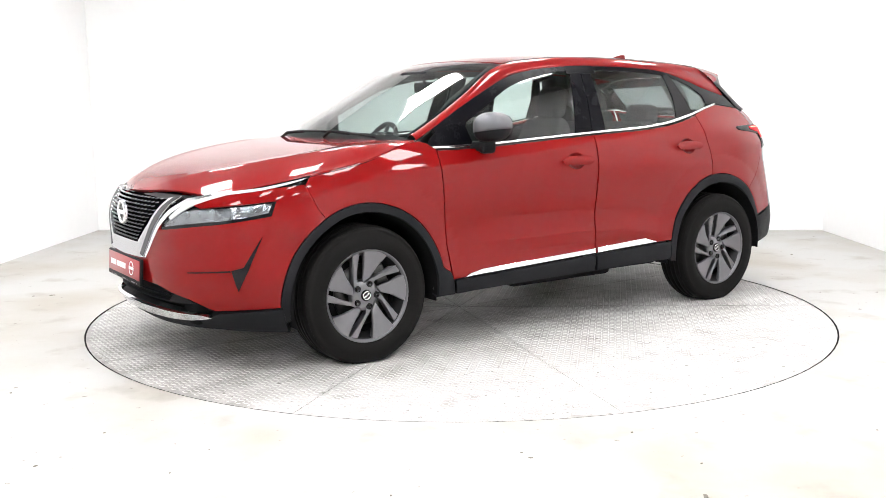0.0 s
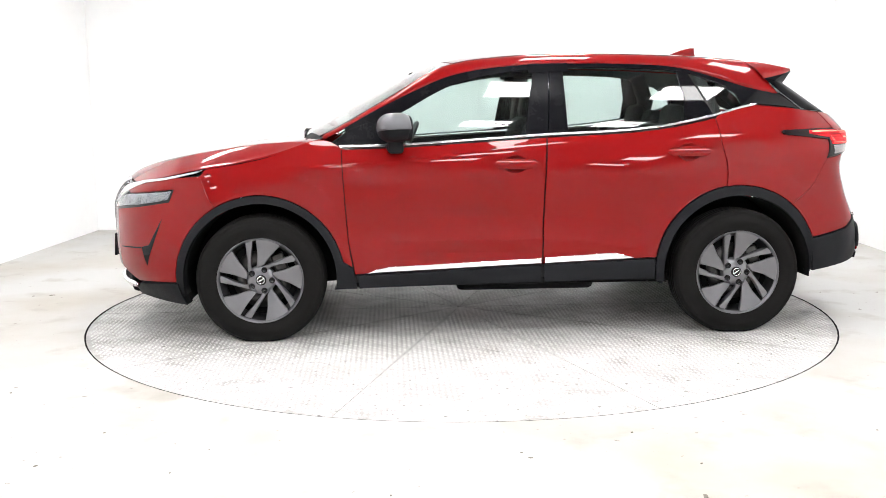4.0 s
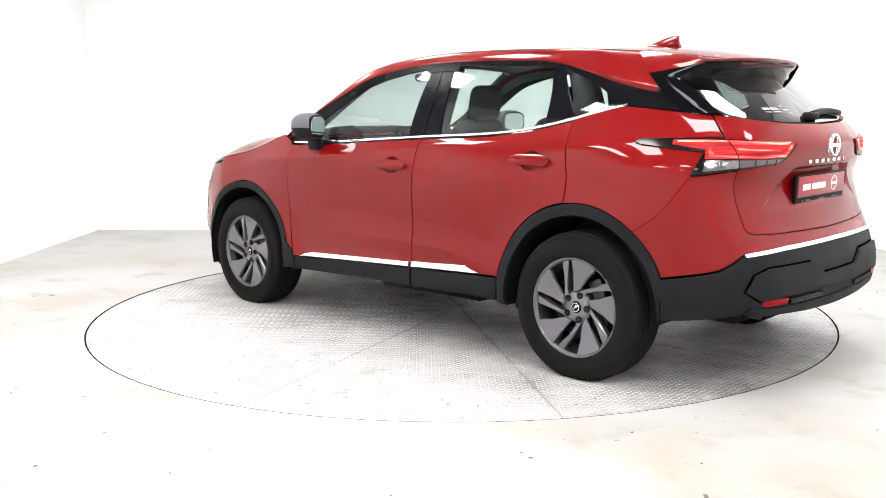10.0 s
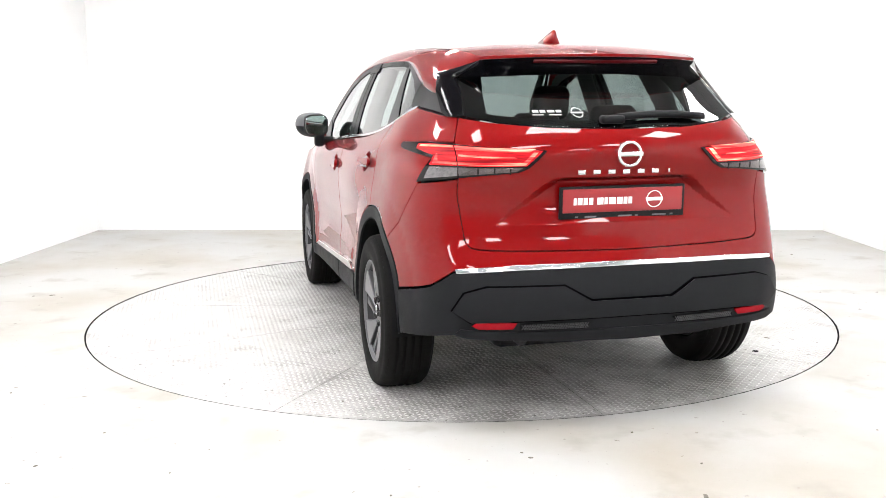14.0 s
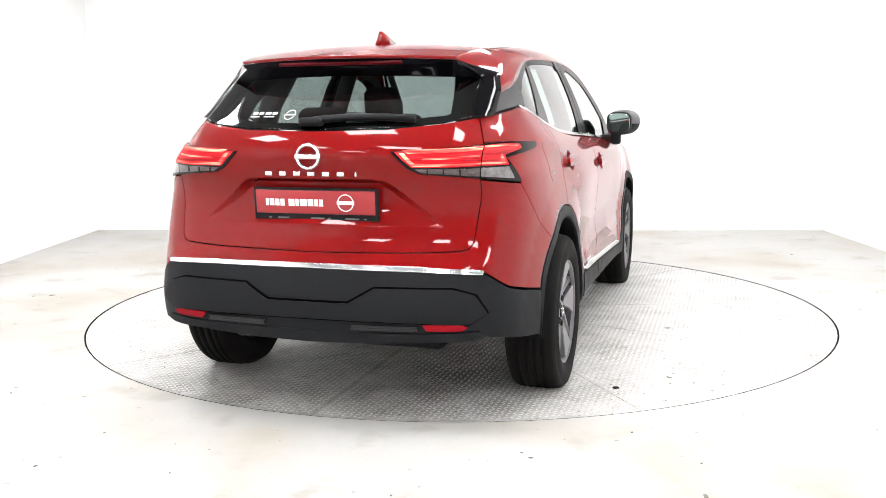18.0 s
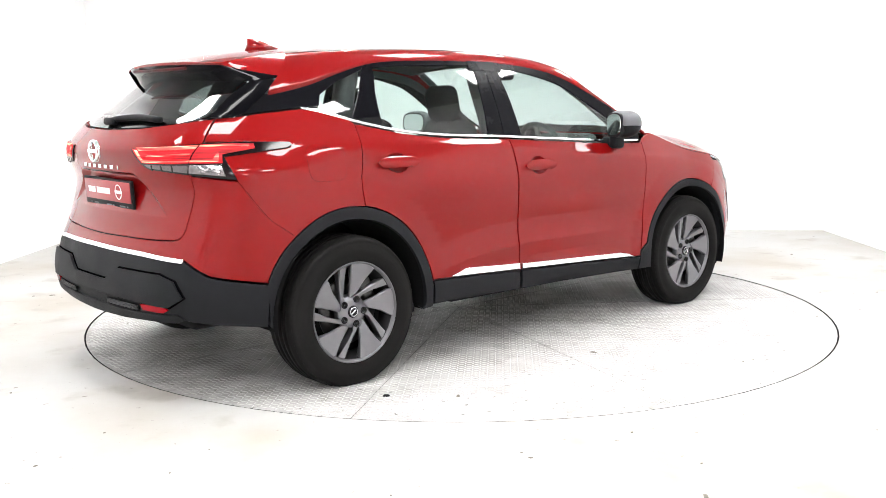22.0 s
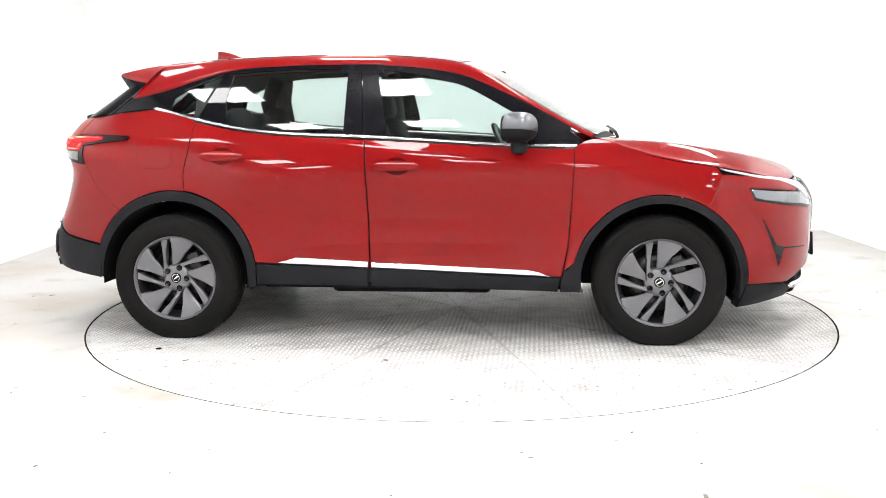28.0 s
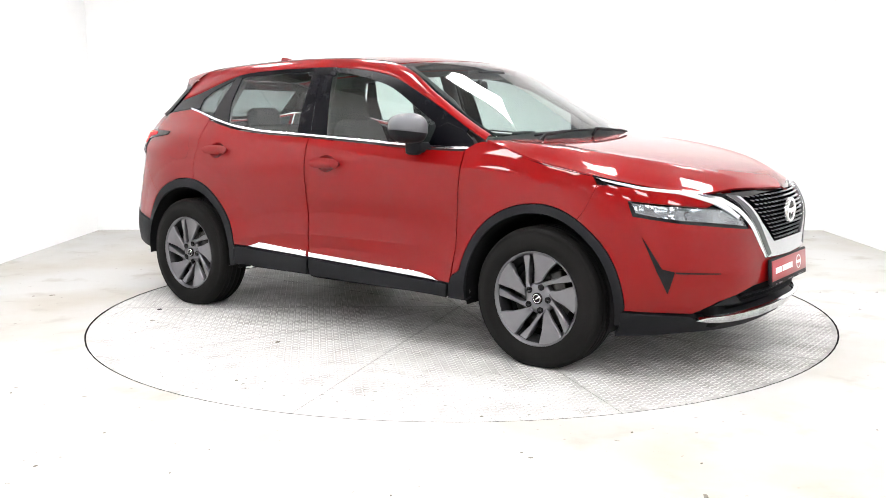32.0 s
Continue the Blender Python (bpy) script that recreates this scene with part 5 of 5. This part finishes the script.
# ---- door mirrors ----
def door_mirror(s):
    root = empty("door_mirror", car, pose(.588, s * .930, 1.168))
    tagged(root, "silver-capped black door mirror")

    def blob(name, zlo, zhi, mt, sc, label=""):
        bm = bmesh.new()
        bmesh.ops.create_uvsphere(bm, u_segments=28, v_segments=18, radius=1)
        for v in bm.verts:
            x, y, z = v.co
            if -.999 < x < 0:
                y, z = (q * math.sqrt(1 - x ** 4) / math.hypot(y, z) for q in (y, z))
            p = lambda q, n: math.copysign(abs(q) ** n, q)
            v.co = (max(p(x, .85), -.8) * .088 * sc, p(y, .8) * .099 * sc, (p(z, .85) * .079 + (.010 * s * y if z < 0 else 0)) * sc)
        geom = bm.verts[:] + bm.edges[:] + bm.faces[:]
        for co, no in (((0, 0, zlo), (0, 0.12 * s, -1)), ((0, 0, zhi), (0, -.12 * s, 1))):
            geom = bm.verts[:] + bm.edges[:] + bm.faces[:]
            r = bmesh.ops.bisect_plane(bm, geom=geom, plane_co=co, plane_no=no, clear_outer=True)
            es = [e for e in r["geom_cut"] if isinstance(e, bmesh.types.BMEdge)]
            if es:
                bmesh.ops.edgeloop_fill(bm, edges=es)
        part(name, bm, mt, root, label, m=pose(0, 0, 0, 0, 0, 22 * s))

    blob("cap", -.018, .2, SILVER, 1.0, "silver mirror cap")
    blob("shell", -.2, -.016, CLAD, .985, "black mirror shell")
    for nm, a, b, x0, x1, mt in (("bezel", .087, .069, -.074, -.050, CLAD), ("mirror_glass", .080, .061, -.0755, -.072, MIRROR)):
        bm = bmesh.new()
        loops = []
        for x, k in ((x0, .97), (x0 + .002, 1.0), (x1, 1.0)):
            loop = []
            for q in range(40):
                c, d = math.cos(2 * math.pi * q / 40), math.sin(2 * math.pi * q / 40)
                loop.append(bm.verts.new((x, k * a * math.copysign(abs(c) ** .62, c), k * b * math.copysign(abs(d) ** .62, d) - .002)))
            loops.append(loop)
        bm.faces.new(loops[0])
        for A, B in zip(loops, loops[1:]):
            for q in range(40):
                bm.faces.new((A[q], A[(q + 1) % 40], B[(q + 1) % 40], B[q]))
        bmesh.ops.recalc_face_normals(bm, faces=bm.faces[:])
        part(nm, bm, mt, root, m=pose(0, 0, 0, 0, 0, 22 * s), smooth=False)
    bm = bmesh.new()
    box(bm, (-.008, -s * .050, -.090), (.085, .062, .10), bevel=.02, segs=3)
    box(bm, (0, -s * .090, -.102), (.085, .11, .055), bevel=.018, segs=3)
    part("stalk", bm, CLAD, root, "black mirror foot")


for s in BOTH:
    door_mirror(s)


# ---- wheels: outer face towards -y in their own space ----
def pol(deg, r, R=.2365):
    return (r * R * math.cos(radians(deg)), r * R * math.sin(radians(deg)))


def plate(bm, pts, y0, y1, tilt=None, chamfer=.004):
    """A slab of outline pts (x, z), its face at y0, back at y1, its rim chamfered; tilt maps a point to extra depth."""
    c = Vector((sum(p[0] for p in pts) / len(pts), sum(p[1] for p in pts) / len(pts)))
    ext = (lambda p: 0.0) if tilt is None else tilt
    front, edge, back = [], [], []
    for p in pts:
        q = Vector(p)
        i = q + (c - q).normalized() * chamfer
        front.append(bm.verts.new((i.x, y0 + ext(p), i.y)))
        edge.append(bm.verts.new((q.x, y0 + chamfer + ext(p), q.y)))
        back.append(bm.verts.new((q.x, y1, q.y)))
    n = len(pts)
    bm.faces.new(front)
    for k in range(n):
        j = (k + 1) % n
        bm.faces.new((front[k], edge[k], edge[j], front[j]))
        bm.faces.new((edge[k], back[k], back[j], edge[j]))


def settle(bm):
    """The loaded tyre stands flat on the deck, its wall bulging a little above the patch."""
    for v in bm.verts:
        x, y, z = v.co * 1.02
        k = max(0, (-z - .27) / .087) if abs(x) < .14 else 0
        v.co = (x, y * (1 + .05 * k), max(z, -.3402))


def wheel():
    root = empty("wheel")
    bm = bmesh.new()
    tyre = [(.222, -.088), (.231, -.098), (.236, -.104), (.255, -.112), (.285, -.117), (.290, -.1155), (.310, -.113), (.325, -.106), (.3265, -.107), (.338, -.094), (.3445, -.082), (.346, -.070)]
    tread = []
    for c in (-.052, -.018, .018, .052):
        tread += [(.350, c - .006), (.343, c - .0045), (.343, c + .0045), (.350, c + .006)]
    back = [(r, -o) for r, o in tyre[::-1]]
    lathe(bm, tyre + tread + back, 72)
    bmesh.ops.recalc_face_normals(bm, faces=bm.faces[:])
    settle(bm)
    part("tyre", bm, RUBBER, root, "black tyre with grooved tread")
    bm = bmesh.new()
    for k in range(64):
        a = 360 * k / 64
        for sy in (-1, 1):
            box(bm, (0, sy * .0835, .3355), (.018, .018, .009), m=pose(0, 0, 0, 0, a))
    settle(bm)
    tagged(part("tread_blocks", bm, RUBBER, root, smooth=False), kind="stuff")
    bm = bmesh.new()
    lathe(bm, [(.227, -.088), (.2380, -.1005), (.2370, -.105), (.2345, -.106), (.229, -.101), (.222, -.090)], 64)
    bmesh.ops.recalc_face_normals(bm, faces=bm.faces[:])
    part("rim", bm, RIM, root, "grey alloy rim")
    bm = bmesh.new()
    lathe(bm, [(.2235, -.091), (.202, -.05), (.195, .06), (.222, .09)], 48)
    bmesh.ops.recalc_face_normals(bm, faces=bm.faces[:])
    part("barrel", bm, ALLOY_DARK, root, "dark inner rim barrel")
    bm = bmesh.new()
    lathe(bm, [(.001, -.025), (.198, -.022), (.2, 0)], 40)
    part("barrel_back", bm, DARK, root)
    bm = bmesh.new()
    lathe(bm, [(.07, -.030), (.160, -.030), (.160, -.036), (.07, -.036), (.07, -.030)], 40)
    bmesh.ops.recalc_face_normals(bm, faces=bm.faces[:])
    part("brake_disc", bm, STEEL, root, "steel brake disc")
    lean = lambda p: .030 * (1 - min(1, math.hypot(*p) / .2365)) ** 1.0
    for k in range(5):
        o = 72 * k
        bm = bmesh.new()
        pts = [pol(o + a, r) for a, r in ((105, .30), (95.5, .62), (94.5, .965), (86, .972), (77, .972), (68, .97), (59, .95), (66, .66), (77, .36))]
        plate(bm, pts, -.100, -.070, lean)
        part("blade", bm, ALLOY, root, "flat grey alloy blade", smooth=False)
        bm = bmesh.new()
        pts = [pol(o + a, r) for a, r in ((104, .29), (70, .37), (48, .62), (38, .955), (32, .965), (27.5, .955), (37, .62), (55, .36), (62, .20))]
        plate(bm, pts, -.088, -.045, lambda p: .016 * (1 - min(1, math.hypot(*p) / .2365)), .008)
        part("spoke", bm, ALLOY, root, "grey alloy spoke", smooth=False)
        bm = bmesh.new()
        x, z = pol(o + 70, .255)
        lathe(bm, [(.0165, -.060), (.0165, -.0835), (.0125, -.085), (.0105, -.080), (.001, -.0795)], 10, m=Matrix.Translation((x, 0, z)))
        part("wheel_nut", bm, PIANO, root, "black wheel nut")
    bm = bmesh.new()
    lathe(bm, [(.001, -.078), (.050, -.078), (.072, -.072), (.080, -.060), (.080, -.03)], 32)
    part("hub", bm, ALLOY, root)
    bm = bmesh.new()
    lathe(bm, [(.001, -.086), (.024, -.086), (.029, -.082), (.029, -.07)], 24)
    part("centre_cap", bm, PIANO, root, "black centre cap")
    bm = bmesh.new()
    lathe(bm, [(.0225, -.0855), (.0225, -.088), (.0185, -.088), (.0185, -.0855)], 24)
    box(bm, (0, -.0872, 0), (.044, .002, .009), m=pose(0, 0, 0, 0, -35))
    part("cap_emblem", bm, CHROME, root)
    bm = bmesh.new()
    box(bm, (.125, -.032, .04), (.07, .05, .13), m=pose(0, 0, 0, 0, -20), bevel=.012)
    part("brake_caliper", bm, STEEL, root, "grey cast brake caliper")
    return root


proto = wheel()
for k, (x, s) in enumerate(((FX, -1), (FX, 1), (RX, -1), (RX, 1))):
    m = pose(x, s * (.778 if x > 0 else .79), .3405, 0, 0, 0 if s < 0 else 180)
    w = copy_thing(proto, m) if k else proto
    w.matrix_basis = m
    w.parent = car

# wheel housings and underside
for x, cz in ((FX, .345), (RX, .352)):
    for s in BOTH:
        bm = bmesh.new()
        rows = []
        for a in np.linspace(*((-17, 191) if x > 0 else (-8, 186)), 26):
            c, d = math.cos(radians(a)), math.sin(radians(a))
            rows.append([bm.verts.new((x + .417 * c, s * .885, cz + .417 * d)), bm.verts.new((x + .412 * c, s * .50, cz + .412 * d))])
        for A, B in zip(rows, rows[1:]):
            bm.faces.new((A[0], A[1], B[1], B[0]))
        bm.faces.new([r[1] for r in rows])
        part("wheel_housing", bm, DARK, car, "black wheel housing")
bm = bmesh.new()
box(bm, (0, 0, .315), (1.72, 1.56, .08), bevel=.02)
box(bm, (0, 0, .34), (3.9, .98, .12), bevel=.03)
box(bm, (2.0, 0, .30), (.24, 1.1, .14), bevel=.03)
box(bm, (-1.95, 0, .43), (.24, 1.2, .10), bevel=.03)
box(bm, (-.04, -.42, .255), (.92, .40, .07), bevel=.03)
box(bm, (-.16, .50, .258), (.80, .36, .07), bevel=.03)
part("floorpan", bm, DARK, car, "black underbody")
for x, s in ((RX + .41, 1), (RX + .41, -1)):
    bm = bmesh.new()
    box(bm, (x, s * .765, .290), (.014, .10, .045), bevel=.006)
    part("mud_flap", bm, CLAD, car, "short black mud flap")
panel("nose_core", body, [nose([(0, .84), (.45, .82), (.70, .74), (.70, .30), (0, .26)])], DARK, car, sides=BOTH, da=.2, db=.1, lift=-.07)
panel("tail_core", body, [tail([(0, 1.178), (.58, 1.195), (.63, 1.0), (.62, .40), (0, .40)])], DARK, car, sides=BOTH, da=.2, db=.1, lift=-.07)


# ---- cabin ----
def seat(name, x, y, w, label, back=.63):
    root = empty(name, car, pose(x, y, 0))
    tagged(root, label)
    bm = bmesh.new()
    box(bm, (.22, 0, .56), (.52, w, .20), bevel=.06, segs=3)
    part("cushion", bm, SEAT, root)
    bm = bmesh.new()
    box(bm, (0, 0, back / 2), (.15, w, back), bevel=.065, segs=4)
    if w < 1:
        for v in bm.verts:
            k = max(0, v.co.z / back - .62) / .38
            v.co.y *= 1 - .34 * k
            v.co.x *= 1 - .25 * k
            v.co.x += .02 * math.copysign(1, v.co.x) * (abs(v.co.y) > w * .36) * (1 - k)
    part("backrest", bm, SEAT, root, m=pose(-.06, 0, .60, 0, -17, 0))
    return root


def headrest(root, x, y, z, w=.26, h=.19):
    bm = bmesh.new()
    box(bm, (0, 0, 0), (.11, w, h), bevel=.052, segs=5)
    part("headrest", bm, SEAT, root, m=pose(x, y, z, 0, -12, 0))
    for d in (-.06, .06):
        bm = bmesh.new()
        rod(bm, [(x + .02, y + d, z - .18), (x, y + d, z - .05)], .007, 6)
        part("headrest_post", bm, STEEL, root)


for s in BOTH:
    fs = seat("front_seat", -.05, s * .37, .50, "dark grey cloth front seat")
    headrest(fs, -.275, 0, 1.295, .215, .20)
rs = seat("rear_seat", -.78, 0, 1.28, "dark grey cloth rear bench", .59)
for y in (-.42, 0, .42):
    headrest(rs, -.295, y, 1.20 if y else 1.165, .25, .16)
bm = bmesh.new()
box(bm, (.86, 0, .86), (.42, 1.44, .30), bevel=.08, segs=3)
box(bm, (.98, 0, .98), (.30, 1.40, .10), bevel=.04, segs=3)
box(bm, (.72, -.37, 1.045), (.22, .36, .12), bevel=.045, segs=3)
part("dashboard", bm, TRIM, car, "dark grey dashboard")
bm = bmesh.new()
box(bm, (.705, 0, 1.06), (.02, .24, .14), bevel=.01)
part("centre_screen", bm, PIANO, car, "black centre screen")
bm = bmesh.new()
m = pose(.50, -.37, 1.015, 0, 64, 0) @ pose(0, 0, 0, 90)
lathe(bm, [(.170 + .016 * math.cos(a), .016 * math.sin(a)) for a in np.linspace(0, 2 * math.pi, 9)], 36, m=m)
for a in (0, 180, 270):
    box(bm, (.09, 0, 0), (.15, .014, .035), m=m @ pose(0, 0, 0, 0, a), bevel=.005)
box(bm, (0, 0, 0), (.13, .03, .11), m=m, bevel=.012)
part("steering_wheel", bm, WHEEL_GRIP, car, "black steering wheel on the right-hand side")
bm = bmesh.new()
box(bm, (.37, -.02, 1.395), (.035, .23, .065), bevel=.015)
rod(bm, [(.38, 0, 1.41), (.41, 0, 1.47)], .012)
part("inner_mirror", bm, CLAD, car, "black interior mirror")
bm = bmesh.new()
box(bm, (.44, 0, 1.462), (.10, .28, .05), bevel=.02)
part("camera_pod", bm, CLAD, car)
panel("headlining", roof, [[(-1.70, -.93), (-1.45, -.96), (.24, -.97), (.24, .97), (-1.45, .96), (-1.70, .93)]], LINING, car, da=.2, db=.3, lift=-.035, thick=.01)
for s in BOTH:
    bm = bmesh.new()
    rod(bm, [(-.27, s * .72, 1.05), (-.29, s * .665, 1.25), (-.30, s * .575, 1.49)], .045, 10)
    part("inner_pillar", bm, TRIM, car)
    bm = bmesh.new()
    rod(bm, [(-1.18, s * .70, 1.15), (-1.20, s * .64, 1.30), (-1.12, s * .575, 1.47)], .055, 10)
    part("inner_pillar", bm, TRIM, car)
    bm = bmesh.new()
    rod(bm, [(-1.70, s * .60, 1.18), (-1.62, s * .54, 1.32), (-1.45, s * .48, 1.46)], .045, 10)
    part("inner_pillar", bm, TRIM, car)
    bm = bmesh.new()
    rod(bm, [(.93, s * .70, 1.06), (.62, s * .60, 1.30), (.30, s * .55, 1.49)], .022, 8)
    part("inner_pillar", bm, TRIM, car)
    panel("pillar_trim", cabin, [[(-1.16, 1.17), (-1.30, 1.195), (-1.405, 1.262), (-1.385, 1.345), (-1.27, 1.408), (-1.09, 1.468)] + frame_top(-1.12, -1.60, 10, .004) + [(-1.67, 1.30), (-1.76, 1.22), (-1.76, 1.10), (-1.16, 1.06)]], TRIM, car, sides=(s,), da=.06, db=.05, lift=-.030, gap=0, thick=.006, label="dark grey rear pillar trim")
panel("tailgate_trim", body, [tail([(0, 1.190), (.30, 1.196), (.50, 1.216), (.605, 1.236), (.64, 1.14), (.64, 1.0), (0, 1.0)])], TRIM, car, sides=BOTH, da=.1, db=.04, lift=-.026, gap=0, thick=.004, label="dark grey tailgate trim")
bm = bmesh.new()
box(bm, (-1.5, 0, 1.10), (.62, 1.2, .03), bevel=.01)
part("parcel_shelf", bm, TRIM, car, "dark luggage cover")


def motions():
    """Turntable and car turn together at a steady rate."""
    times = [2.0 * k for k in range(17)]
    angle = lambda t: 215.75 - 7.879 * t
    walk(turntable, [(t, pose(0, 0, 0, 0, 0, angle(t))) for t in times])
    walk(car, [(t, pose(0, 0, 0, 0, 0, angle(t)) @ Matrix.Translation((-0.18, -0.057, 0))) for t in times])


motions()
